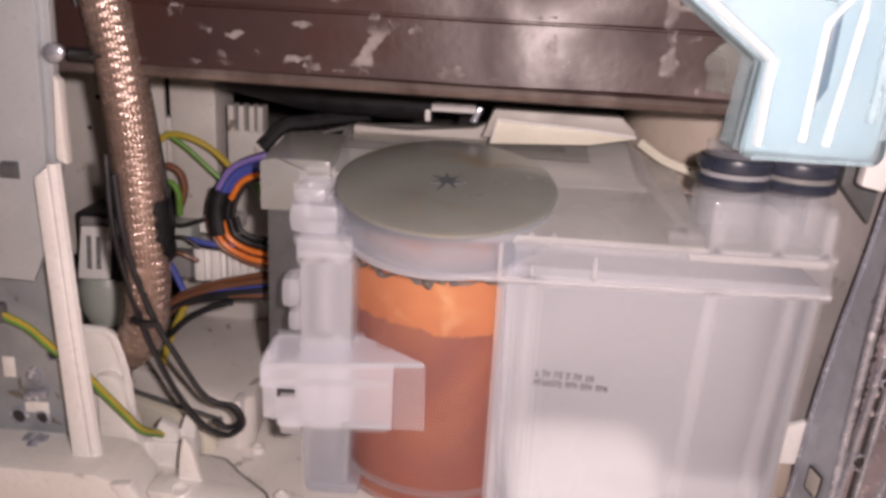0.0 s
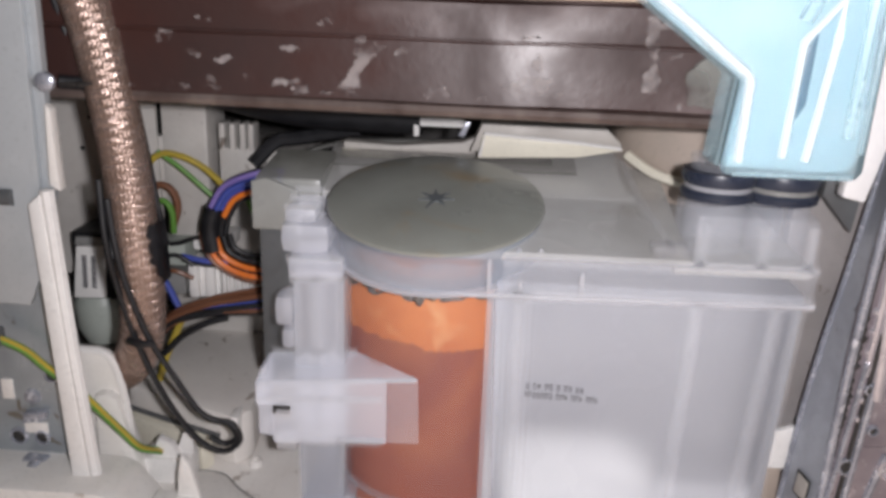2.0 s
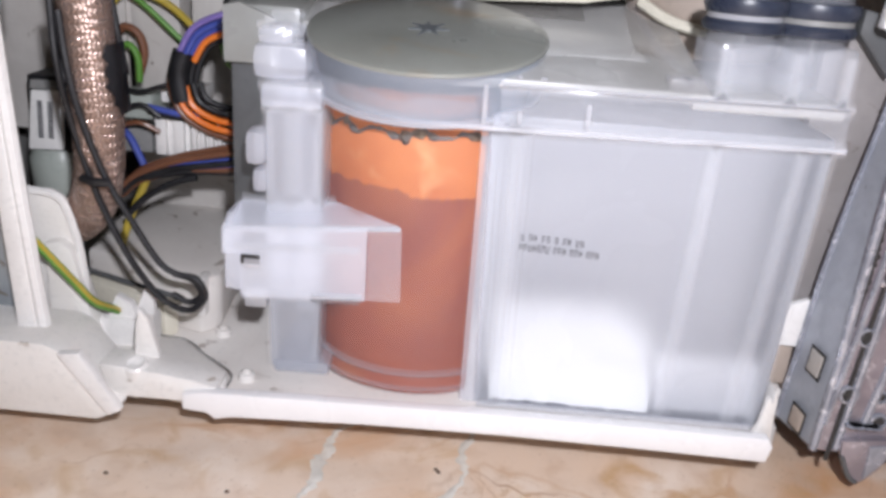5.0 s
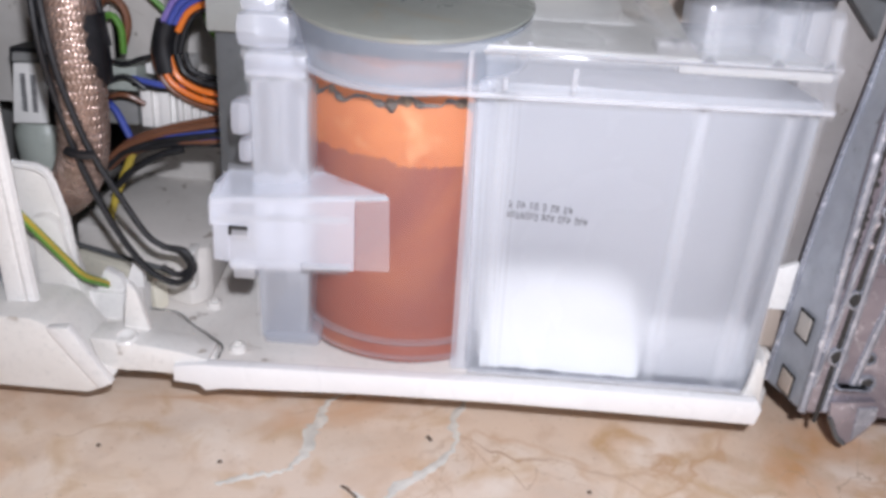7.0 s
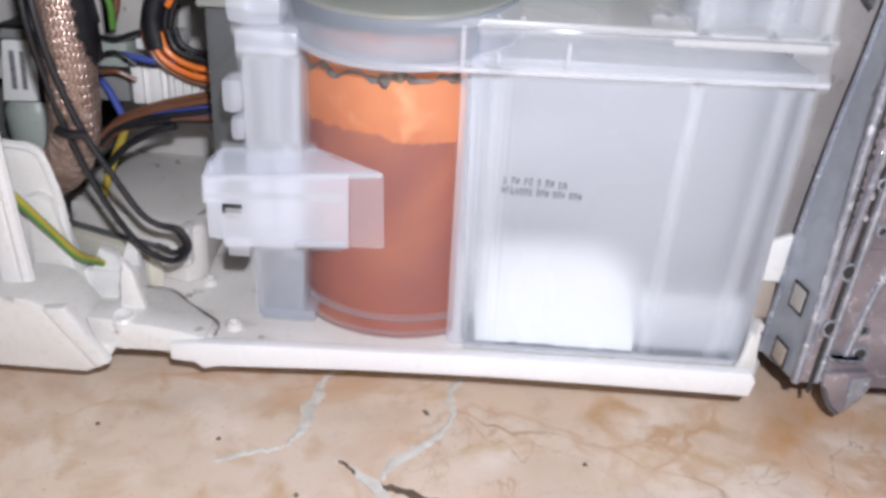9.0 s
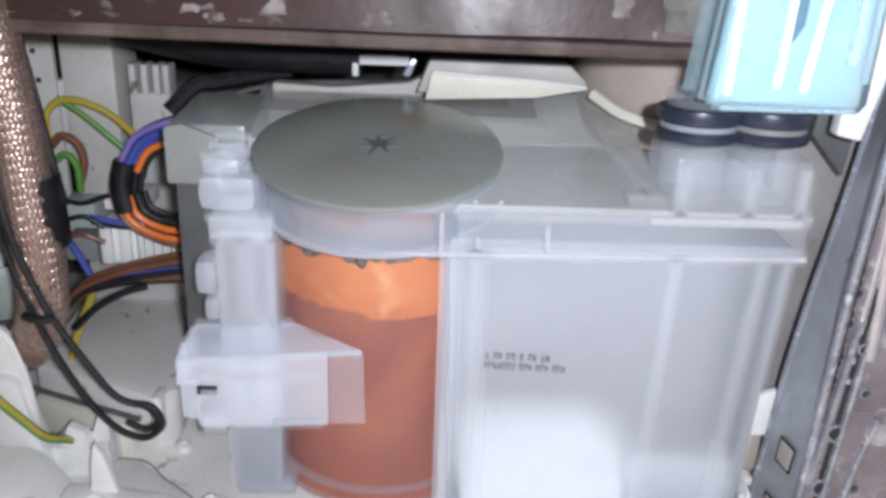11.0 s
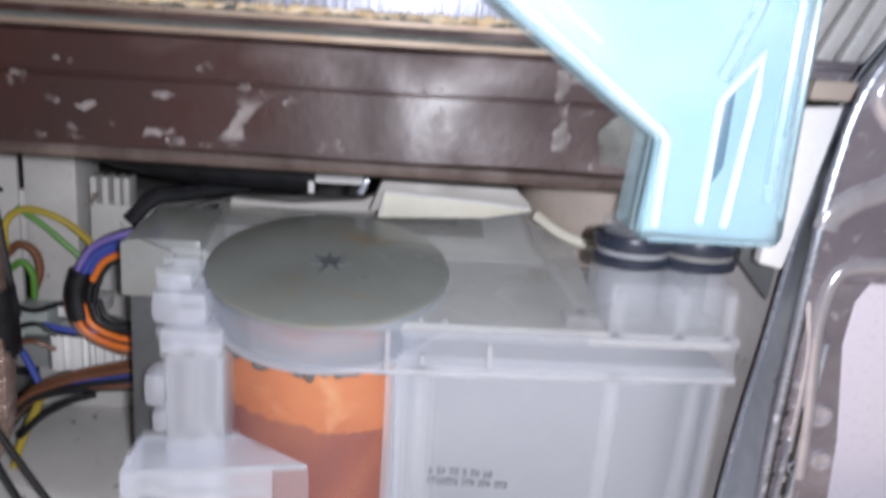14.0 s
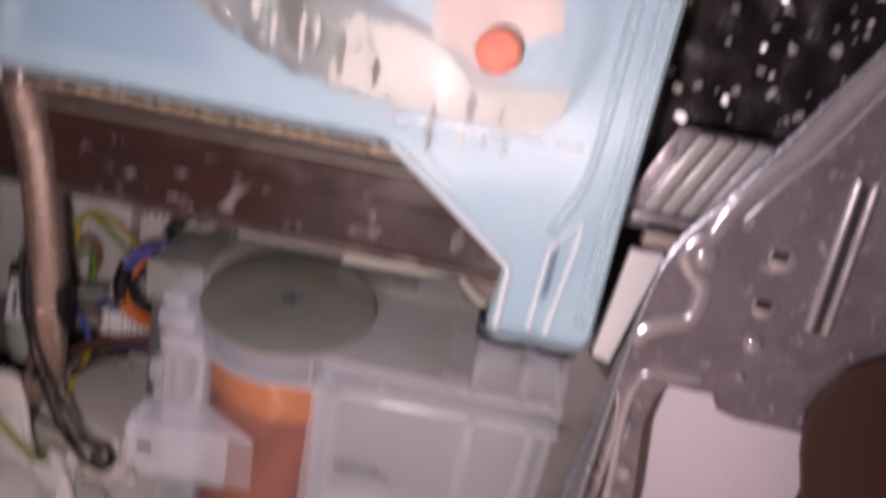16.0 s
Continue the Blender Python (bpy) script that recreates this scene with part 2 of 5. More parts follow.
M_PANEL = surface("white_lilac_panel", (0.96, 0.89, 0.97), (0.9, 0.83, 0.92), 0.5, scale=14, spot=(0.6, 0.52, 0.56), spot_scale=60, spot_cut=0.74)
M_WOODDARK = surface("dark_brown_wood", (0.07, 0.032, 0.025), (0.045, 0.02, 0.016), 0.45, scale=20, stretch=(1, 1, 0.2))
M_BITUMEN = surface("black_bitumen_sheet", (0.016, 0.012, 0.013), (0.03, 0.022, 0.023), 0.35, scale=60, fine=300, bump=0.6)
M_FLAKE = surface("silver_foil_flake", (0.85, 0.84, 0.86), (0.7, 0.7, 0.72), 0.3, 0.35, scale=200)
M_ALU = surface("bright_aluminium", (0.88, 0.87, 0.86), (0.66, 0.65, 0.64), 0.25, 0.35, scale=60)
M_W_ORANGE = surface("orange_wire", (0.85, 0.22, 0.03), (0.78, 0.18, 0.02), 0.4)
M_W_BLUE = surface("blue_wire", (0.07, 0.1, 0.42), (0.05, 0.08, 0.34), 0.4)
M_W_VIOLET = surface("violet_wire", (0.24, 0.18, 0.5), (0.2, 0.15, 0.42), 0.4)
M_W_BROWN = surface("brown_wire", (0.2, 0.085, 0.045), (0.16, 0.065, 0.035), 0.4)
M_W_YELLOW = surface("yellow_wire", (0.5, 0.38, 0.05), (0.42, 0.32, 0.05), 0.4)
M_W_GREEN = surface("green_wire", (0.12, 0.3, 0.05), (0.1, 0.25, 0.04), 0.4)


def marble():
    """Honey-pink marble: cloudy tones, thin brown veins, pale patches."""
    m = bpy.data.materials.new("pink_marble")
    m.use_nodes = True
    t = m.node_tree
    n, link = t.nodes, t.links.new
    b = n["Principled BSDF"]
    place = n.new("ShaderNodeTexCoord")

    def cloud(size, detail, distortion):
        k = n.new("ShaderNodeTexNoise")
        k.inputs["Scale"].default_value, k.inputs["Detail"].default_value, k.inputs["Distortion"].default_value = size, detail, distortion
        link(place.outputs["Object"], k.inputs["Vector"])
        return k.outputs["Fac"]

    def ramp(value, low, high):
        k = n.new("ShaderNodeMapRange")
        k.inputs["From Min"].default_value, k.inputs["From Max"].default_value = low, high
        link(value, k.inputs["Value"])
        return k.outputs["Result"]

    def blend(fac, a, c):
        k = n.new("ShaderNodeMix")
        k.data_type = "RGBA"
        link(fac, k.inputs["Factor"])
        for socket, v in ((k.inputs["A"], a), (k.inputs["B"], c)):
            if isinstance(v, tuple):
                socket.default_value = (*v, 1)
            else:
                link(v, socket)
        return k.outputs["Result"]

    def vein(size, distortion, width):
        k = n.new("ShaderNodeMath")
        k.operation = "SUBTRACT"
        link(cloud(size, 5.0, distortion), k.inputs[0])
        k.inputs[1].default_value = 0.5
        a = n.new("ShaderNodeMath")
        a.operation = "ABSOLUTE"
        link(k.outputs[0], a.inputs[0])
        return ramp(a.outputs[0], width, 0.0)

    c = blend(ramp(cloud(9, 5, 0.8), 0.35, 0.66), (0.8, 0.63, 0.49), (0.72, 0.61, 0.52))
    c = blend(ramp(cloud(24, 6, 0.6), 0.48, 0.72), c, (0.88, 0.77, 0.67))
    c = blend(ramp(cloud(13, 9, 0.9), 0.5, 0.74), c, (0.64, 0.36, 0.18))
    c = blend(ramp(cloud(70, 6, 0.4), 0.5, 0.78), c, (0.66, 0.5, 0.38))
    c = blend(ramp(cloud(7, 4, 0.3), 0.56, 0.72), c, (0.66, 0.56, 0.47))
    k = n.new("ShaderNodeMath")
    k.operation = "MULTIPLY"
    link(vein(6, 0.5, 0.006), k.inputs[0])
    link(ramp(cloud(16, 3, 0), 0.5, 0.66), k.inputs[1])
    c = blend(k.outputs[0], c, (0.46, 0.28, 0.17))
    k = n.new("ShaderNodeMath")
    k.operation = "MULTIPLY"
    link(vein(14, 0.5, 0.022), k.inputs[0])
    link(ramp(cloud(20, 3, 0), 0.48, 0.66), k.inputs[1])
    c = blend(k.outputs[0], c, (0.62, 0.41, 0.26))
    for size, width, tone in ((9, 0.0035, (0.5, 0.35, 0.24)), (23, 0.006, (0.56, 0.38, 0.24))):
        k = n.new("ShaderNodeMath")
        k.operation = "MULTIPLY"
        link(vein(size, 0.9, width), k.inputs[0])
        link(ramp(cloud(12, 3, 0), 0.5, 0.68), k.inputs[1])
        c = blend(k.outputs[0], c, tone)
    c = blend(ramp(cloud(34, 8, 1.2), 0.54, 0.75), c, (0.6, 0.4, 0.22))
    c = blend(ramp(cloud(500, 3, 0), 0.62, 0.9), c, (0.4, 0.27, 0.18))
    link(c, b.inputs["Base Color"])
    b.inputs["Roughness"].default_value = 0.42
    k = n.new("ShaderNodeBump")
    k.inputs["Strength"].default_value, k.inputs["Distance"].default_value = 0.15, 0.001
    link(cloud(160, 5, 0), k.inputs["Height"])
    link(k.outputs["Normal"], b.inputs["Normal"])
    return m


M_MARBLE = marble()


# ---- building tools ----
def part(name, bm, material, parent=None, label="", smooth=True):
    """Links a bmesh, drawn in decimetres, as one mesh object under a thing or a part."""
    for v in bm.verts:
        v.co *= D
    bmesh.ops.recalc_face_normals(bm, faces=bm.faces)
    me = bpy.data.meshes.new(name)
    bm.to_mesh(me)
    bm.free()
    me.materials.append(material)
    for p in me.polygons:
        p.use_smooth = smooth
    if smooth:
        me.set_sharp_from_angle(angle=radians(38))
    ob = new(name, me)
    if parent is not None:
        ob.parent = parent
        if parent.type == "EMPTY":
            ob.matrix_parent_inverse = Matrix.Translation(-parent.location)
    return tagged(ob, label)


def thing(name, at, label, category, group=""):
    ob = new(name)
    ob.location = Vector(at) * D
    ob.empty_display_size = 0.01
    return tagged(ob, label, category, group)


def join(bm, other):
    me = bpy.data.meshes.new("join")
    other.to_mesh(me)
    other.free()
    bm.from_mesh(me)
    bpy.data.meshes.remove(me)
    return bm


def box(a, b, bevel=0.01, taper=None):
    """A box between two corners, its edges rounded. taper: (dx, dy) by which the foot is narrower on each side."""
    bm = bmesh.new()
    bmesh.ops.create_cube(bm, size=1)
    for v in bm.verts:
        low = v.co.z < 0
        for i in range(3):
            v.co[i] = (a[i] + b[i]) / 2 + v.co[i] * (b[i] - a[i])
        if taper and low:
            v.co.x += taper[0] if v.co.x < (a[0] + b[0]) / 2 else -taper[0]
            v.co.y += taper[1] if v.co.y < (a[1] + b[1]) / 2 else -taper[1]
    if bevel:
        bmesh.ops.bevel(bm, geom=bm.edges, offset=bevel, segments=2, affect="EDGES", profile=0.6)
    return bm


def slab(outline, y0, y1, bevel=0.01, axis="y"):
    """A flat shape given as (x, z) points, or (x, y) for axis z, with thickness."""
    bm = bmesh.new()
    if axis == "y":
        front = [bm.verts.new((x, y0, z)) for x, z in outline]
        back = [bm.verts.new((x, y1, z)) for x, z in outline]
    else:
        front = [bm.verts.new((x, y, y0)) for x, y in outline]
        back = [bm.verts.new((x, y, y1)) for x, y in outline]
    bm.faces.new(front)
    bm.faces.new(back[::-1])
    k = len(outline)
    for i in range(k):
        bm.faces.new((front[i], back[i], back[(i + 1) % k], front[(i + 1) % k]))
    bmesh.ops.recalc_face_normals(bm, faces=bm.faces)
    if bevel:
        bmesh.ops.bevel(bm, geom=bm.edges, offset=bevel, segments=2, affect="EDGES", profile=0.6, clamp_overlap=True)
    return bm


def spline(points, steps=8):
    """A smooth run through the points."""
    p = [Vector(q) for q in points]
    p = [2 * p[0] - p[1], *p, 2 * p[-1] - p[-2]]
    run = []
    for i in range(1, len(p) - 2):
        for s in range(steps):
            t = s / steps
            run.append(0.5 * (2 * p[i] + (p[i + 1] - p[i - 1]) * t + (2 * p[i - 1] - 5 * p[i] + 4 * p[i + 1] - p[i + 2]) * t * t
                              + (3 * p[i] - p[i - 1] - 3 * p[i + 1] + p[i + 2]) * t ** 3))
    run.append(p[-2])
    return run


def tube(points, r, sides=8, steps=8, flat=1.0, smooth=True):
    """A round tube along a smooth run; r may be a function of the share of its length."""
    run = spline(points, steps) if smooth else [Vector(q) for q in points]
    bm, rings, side = bmesh.new(), [], None
    for i, p in enumerate(run):
        way = (run[min(i + 1, len(run) - 1)] - run[max(i - 1, 0)]).normalized()
        if side is None:
            side = way.cross(Vector((0, 1, 0)) if abs(way.y) < 0.9 else Vector((1, 0, 0))).normalized()
        side = (side - way * side.dot(way)).normalized()
        up = way.cross(side)
        k = r(i / (len(run) - 1)) if callable(r) else r
        rings.append([bm.verts.new(p + k * (math.cos(a) * side + math.sin(a) * up * flat)) for a in (2 * math.pi * j / sides for j in range(sides))])
    for a, b in zip(rings, rings[1:]):
        for j in range(sides):
            bm.faces.new((a[j], a[(j + 1) % sides], b[(j + 1) % sides], b[j]))
    bm.faces.new(rings[0][::-1])
    bm.faces.new(rings[-1])
    return bm


def lathe(profile, centre, sides=48, tilt=0.0, turn="z", caps=True):
    """A round body: profile of (radius, height) from foot to top, about an upright axis, tilted forward by degrees."""
    bm, rings = bmesh.new(), []
    m = Matrix.Translation(centre) @ Euler((radians(tilt), 0, 0)).to_matrix().to_4x4()
    if turn == "y":
        m = m @ Euler((radians(90), 0, 0)).to_matrix().to_4x4()
    for r, z in profile:
        rings.append([bm.verts.new(m @ Vector((r * math.cos(a), r * math.sin(a), z))) for a in (2 * math.pi * j / sides for j in range(sides))])
    for a, b in zip(rings, rings[1:]):
        for j in range(sides):
            bm.faces.new((a[j], a[(j + 1) % sides], b[(j + 1) % sides], b[j]))
    if caps:
        bm.faces.new(rings[0][::-1])
        bm.faces.new(rings[-1])
    return bm


def ragged(outline, y, thick, jitter, seed, step=0.03):
    """A thin crust with a torn edge, facing the front."""
    rnd = random.Random(seed)
    pts = []
    k = len(outline)
    for i in range(k):
        a, b = Vector(outline[i]), Vector(outline[(i + 1) % k])
        m = max(1, int((b - a).length / step))
        for j in range(m):
            q = a.lerp(b, j / m)
            pts.append((q.x + rnd.uniform(-jitter, jitter), q.y + rnd.uniform(-jitter, jitter)))
    return slab(pts, y, y + thick, 0)


# ---- the room ----
def room():
    part("floor", slab([(-16, -16), (16, -16), (16, 12), (-16, 12)], -0.3, 0.0, 0, "z"), M_MARBLE)
    tagged(bpy.data.objects["floor"], "worn honey-pink marble floor with brown veins and cracks", "floor", kind="structure")
    for name, a, b in (("wall_north", (-16, 12, -0.3), (16, 12.6, 22)), ("wall_south", (-16, -16.6, -0.3), (16, -16, 22)),
                       ("wall_west", (-16.6, -16, -0.3), (-16, 12, 22)), ("wall_east", (16, -16, -0.3), (16.6, 12, 22)),
                       ("ceiling", (-16, -16, 22), (16, 12, 22.6))):
        tagged(part(name, box(a, b, 0), M_ROOM, smooth=False), "plain off-white plaster room surface", "ceiling" if name == "ceiling" else "wall", kind="structure")


room()


def floor_cracks():
    floor = bpy.data.objects["floor"]
    runs = (((-0.55, 0.18), (-0.64, 0.09), (-0.65, -0.03), (-0.67, -0.13), (-0.67, -0.26), (-0.72, -0.36), (-0.78, -0.385), (-0.85, -0.41), (-0.93, -0.46)),
            ((-0.08, 0.2), (-0.14, 0.01), (-0.12, -0.12), (-0.21, -0.29), (-0.32, -0.41), (-0.35, -0.5)),
            ((-0.51, -0.42), (-0.42, -0.48), (-0.34, -0.53), (-0.21, -0.57), (-0.02, -0.61), (0.3, -0.7)))
    for n, run in enumerate(runs):
        rnd = random.Random(n + 3)
        pts = spline([(x, y, 0.0) for x, y in run], 7)
        bm, rows = bmesh.new(), []
        for i, p in enumerate(pts):
            way = (pts[min(i + 1, len(pts) - 1)] - pts[max(i - 1, 0)]).normalized()
            side = Vector((-way.y, way.x, 0))
            share = i / (len(pts) - 1)
            wide = (0.4 if n == 2 else 0.66) * (0.009 + 0.03 * abs(math.sin(share * 5.0 + n)) ** 2 * math.sin(math.pi * share)) * rnd.uniform(0.5, 1.5) + 0.002
            p = p + side * rnd.uniform(-0.008, 0.008)
            rows.append([bm.verts.new(p + side * wide * s + Vector((0, 0, h))) for s, h in ((-1, 0.0005), (-0.4, 0.004), (0.4, 0.004), (1, 0.0005))])
        for a, b in zip(rows, rows[1:]):
            for j in range(3):
                bm.faces.new((a[j], a[j + 1], b[j + 1], b[j]))
        part("crack_filling", bm, M_MARBLEFILL if n < 2 else M_DARKCRACK, floor, "pale filler in a floor crack" if n < 2 else "dark open floor crack")
    part("crack_filling", ragged([(-0.47, -0.44), (-0.38, -0.49), (-0.33, -0.54), (-0.31, -0.6), (-0.37, -0.58)], 0.0, 0.01, 0.012, 9), M_MARBLEFILL, floor)
    ob = bpy.data.objects["crack_filling.003"]
    for v in ob.data.vertices:  # laid flat: the shape was drawn upright
        x, y, z = v.co
        v.co = (x, z, 0.0006 - y * 0.3)
    for n, (x, y) in enumerate(((-0.23, -0.1), (-0.22, -0.115), (-0.62, -0.6), (-0.95, -0.34), (-1.4, -0.3), (0.35, -0.35))):
        part("grit", lathe([(0.003, 0.0), (0.009, 0.002), (0.007, 0.006), (0.002, 0.008)], (x, y, 0.0), 8), M_DARKCRACK, floor)


# ---- the appliance: base, frame and tub ----
def base_tray():
    t = thing("base_tray", (-0.2, 0.6, 0.0), "dusty white plastic appliance base tray resting on marble floor", "base tray")
    part("pan", slab([(-2.5, 0.02), (-1.62, 0.02), (-1.38, 0.0), (-1.1, -0.07), (0.98, -0.07), (1.06, 0.1), (1.06, 2.3), (-2.5, 2.3)], 0.15, 0.2, 0.012, "z"), M_DUSTY, t, "dusty stained pan")
    part("front_lip", slab([(-1.18, 0.242), (-1.1, 0.255), (-0.5, 0.266), (0.0, 0.273), (0.5, 0.274), (0.95, 0.272), (0.97, 0.240), (0.955, 0.175), (0.5, 0.183), (0.0, 0.188), (-0.5, 0.180), (-1.0, 0.160), (-1.06, 0.145), (-1.09, 0.170), (-1.18, 0.178)], -0.12, -0.07, 0.008), M_GLOSSWHITE, t, "clean bright white front edge")
    for x, y in ((-1.7, 0.9), (0.6, 0.9), (-1.7, 2.0), (0.6, 2.0)):
        part("foot", lathe([(0.12, 0.0), (0.12, 0.04), (0.09, 0.05), (0.09, 0.16)], (x, y, 0.0), 20), M_GREYPL, t)
    part("end_post", slab([(0.89, 0.2), (0.968, 0.2), (0.968, 0.36), (0.955, 0.4), (0.94, 0.39), (0.925, 0.28)], -0.05, -0.02, 0.008), M_WHITE, t)
    part("end_post", slab([(0.972, 0.2), (0.995, 0.2), (0.99, 0.38), (0.975, 0.42)], -0.02, 0.14, 0.006), M_WHITE, t)
    part("corner_block", slab([(-2.3, 0.142), (-1.48, 0.132), (-1.43, 0.155), (-1.4, 0.18), (-1.47, 0.22), (-1.6, 0.4), (-1.66, 0.425), (-2.3, 0.43)], -0.17, 0.12, 0.015), M_WHITE, t)
    part("gusset", slab([(-1.6, 0.4), (-1.43, 0.165), (-1.38, 0.19), (-1.52, 0.41)], -0.19, -0.15, 0.008), M_CLEANWHITE, t)
    part("ledge", slab([(-1.46, 0.19), (-1.1, 0.19), (-1.06, 0.22), (-1.06, 0.26), (-1.16, 0.285), (-1.36, 0.31), (-1.5, 0.32)], -0.09, 0.05, 0.012), M_WHITE, t)
    part("step", slab([(-1.4, 0.0), (-1.33, -0.02), (-1.3, 0.05), (-1.36, 0.09)], 0.2, 0.3, 0.008, "z"), M_WHITE, t)
    part("raised_plate", slab([(-1.6, -0.05), (-1.1, -0.06), (-1.04, -0.04), (-1.06, 0.06), (-1.32, 0.3), (-1.6, 0.3)], 0.2, 0.245, 0.01, "z"), M_WHITE, t)
    part("round_tab", slab([(-1.9, 0.3), (-1.66, 0.3), (-1.67, 0.62), (-1.7, 0.8), (-1.735, 0.855), (-1.78, 0.875), (-1.9, 0.87)], 0.2, 0.24, 0.012), M_WHITE, t)
    part("tab_rim", tube([(-1.66, 0.19, 0.3), (-1.665, 0.19, 0.6), (-1.7, 0.19, 0.79), (-1.745, 0.19, 0.86), (-1.85, 0.19, 0.875)], 0.016, 6), M_CLEANWHITE, t)
    part("upright_block", slab([(-1.8, 0.26), (-1.6, 0.27), (-1.62, 0.36), (-1.672, 0.6), (-1.69, 0.66), (-1.73, 0.69), (-1.79, 0.68)], 0.15, 0.24, 0.02), M_WHITE, t)
    part("crease", tube([(-1.58, 0.305, 0.24), (-1.33, 0.31, 0.24), (-1.2, 0.195, 0.24), (-1.055, 0.07, 0.24), (-1.036, -0.03, 0.24)], 0.0035, 6, 6), M_GREYPL, t, "dark seam line")
    part("crease", tube([(-1.06, -0.04, 0.203), (-0.6, -0.045, 0.203), (0.0, -0.05, 0.203), (0.9, -0.05, 0.203)], 0.004, 6, 4), M_DARKGREY, t, "dark seam line")
    part("rib", slab([(-1.42, 0.2), (-1.33, 0.2), (-1.31, 0.3), (-1.35, 0.46), (-1.385, 0.5), (-1.4, 0.42)], 0.02, 0.06, 0.012), M_WHITE, t)
    for x, y in ((-1.0, 0.1), (-1.2, 0.45), (-1.1, 0.02), (0.93, 0.5)):
        part("boss", lathe([(0.035, 0.19), (0.032, 0.225), (0.02, 0.23), (0.02, 0.21)], (x, y, 0.0), 20), M_WHITE, t)
    part("screw_boss", lathe([(0.05, 0.2), (0.045, 0.32), (0.035, 0.33), (0.015, 0.32)], (-1.37, 0.02, 0.0), 16, 14), M_WHITE, t)


base_tray()


def wire_clamp():
    t = thing("terminal_block", (-1.53, 0.26, 0.2), "pale plastic terminal block holding an earth wire end", "terminal block")
    part("body", box((-1.64, 0.2, 0.2), (-1.42, 0.34, 0.36), 0.02), M_CLEANWHITE, t)
    part("clip", slab([(-1.6, 0.35), (-1.56, 0.45), (-1.5, 0.42), (-1.47, 0.36)], 0.22, 0.27, 0.01), M_CLEANWHITE, t)
    part("clip", slab([(-1.5, 0.36), (-1.46, 0.47), (-1.42, 0.45), (-1.42, 0.36)], 0.26, 0.3, 0.01), M_CLEANWHITE, t)
    part("leg", tube([(-1.42, 0.2, 0.38), (-1.39, 0.14, 0.34), (-1.38, 0.08, 0.28), (-1.4, 0.02, 0.22)], 0.022, 8), M_WHITE, t)
    part("screw", lathe([(0.022, 0.0), (0.022, 0.02), (0.01, 0.028)], (-1.56, 0.27, 0.36), 10), M_GALV, t)


wire_clamp()


def frame_post():
    t = thing("frame_post", (-2.0, 0.1, 0.2), "pale grey galvanised frame post with slots and a screw", "frame post")
    part("web", slab([(-2.5, 1.16), (-1.92, 1.14), (-1.85, 1.3), (-1.83, 1.55), (-1.8, 3.0), (-2.5, 3.0)], 0.0, 0.03, 0.006), M_POST, t, "pale grey painted web")
    part("flange", slab([(-1.815, 1.5), (-1.79, 1.6), (-1.77, 3.0), (-1.8, 3.0), (-1.84, 1.55)], 0.03, 0.075, 0.006), M_POST, t, "folded flange")
    part("bolt_head", lathe([(0.035, 0.0), (0.035, 0.02), (0.02, 0.03)], (-1.755, 0.0, 2.0), 12, 0, turn="y"), M_GALV, t)
    part("lower_plate", slab([(-2.45, 0.2), (-1.86, 0.2), (-1.84, 0.62), (-1.86, 1.4), (-2.45, 1.4)], 0.1, 0.14, 0.006), M_PLATE, t)
    for x, z, w, h in ((-2.02, 0.545, 0.1, 0.05), (-2.12, 0.72, 0.05, 0.09), (-1.98, 0.4, 0.05, 0.03)):
        part("slot", box((x - w / 2, 0.094, z - h / 2), (x + w / 2, 0.103, z + h / 2), 0.004), M_DUSTY, t)
    part("dimple", lathe([(0.035, 0.0), (0.03, 0.012), (0.015, 0.018)], (-2.02, 0.1, 0.69), 14, 0, turn="y"), M_GALV, t)
    part("oblong_hole", tube([(-1.99, -0.002, 1.57), (-1.93, -0.002, 1.57)], 0.032, 10, 3), M_DARKGREY, t)
    for x, z, r in ((-2.1, 0.5, 0.03), (-2.0, 0.5, 0.026), (-1.95, 0.34, 0.03), (-2.14, 0.36, 0.03), (-1.93, 0.79, 0.022)):
        part("punched_hole", lathe([(r * 1.35, 0.0), (r * 1.2, 0.012), (r, 0.012), (r * 0.95, 0.002)], (x, 0.1, z), 18, 0, turn="y"), M_GALV, t)
        part("hole_shadow", lathe([(r * 0.94, 0.0), (r * 0.5, 0.003)], (x, 0.098, z), 16, 0, turn="y"), M_CAVITY, t)
    part("bent_tab", slab([(-2.06, 0.58), (-1.96, 0.6), (-1.95, 0.64), (-2.05, 0.63)], 0.06, 0.1, 0.008), M_GALV, t)
    part("bent_tab", slab([(-2.02, 0.27), (-1.9, 0.28), (-1.9, 0.33), (-1.97, 0.36), (-2.03, 0.32)], 0.03, 0.1, 0.012), M_GALV, t)
    part("crimped_tongue", slab([(-2.12, 0.24), (-1.9, 0.24), (-1.9, 0.38), (-1.96, 0.43), (-2.06, 0.44), (-2.1, 0.36)], 0.02, 0.09, 0.02), M_GALV, t)
    part("tongue_screw", lathe([(0.04, 0.0), (0.035, 0.03), (0.02, 0.04)], (-2.0, 0.02, 0.4), 12, 0, turn="y"), M_GALV, t)
    s = thing("edge_strip", (-1.78, 0.0, 0.28), "white plastic edge strip clipped on a frame post", "edge strip")
    part("channel", slab([(-1.855, 1.56), (-1.805, 1.6), (-1.735, 0.3), (-1.805, 0.29)], -0.05, 0.03, 0.014), M_CLEANWHITE, s)
    part("bead", tube([(-1.79, -0.02, 1.61), (-1.76, -0.02, 0.95), (-1.715, -0.02, 0.3)], 0.027, 8), M_CLEANWHITE, s)
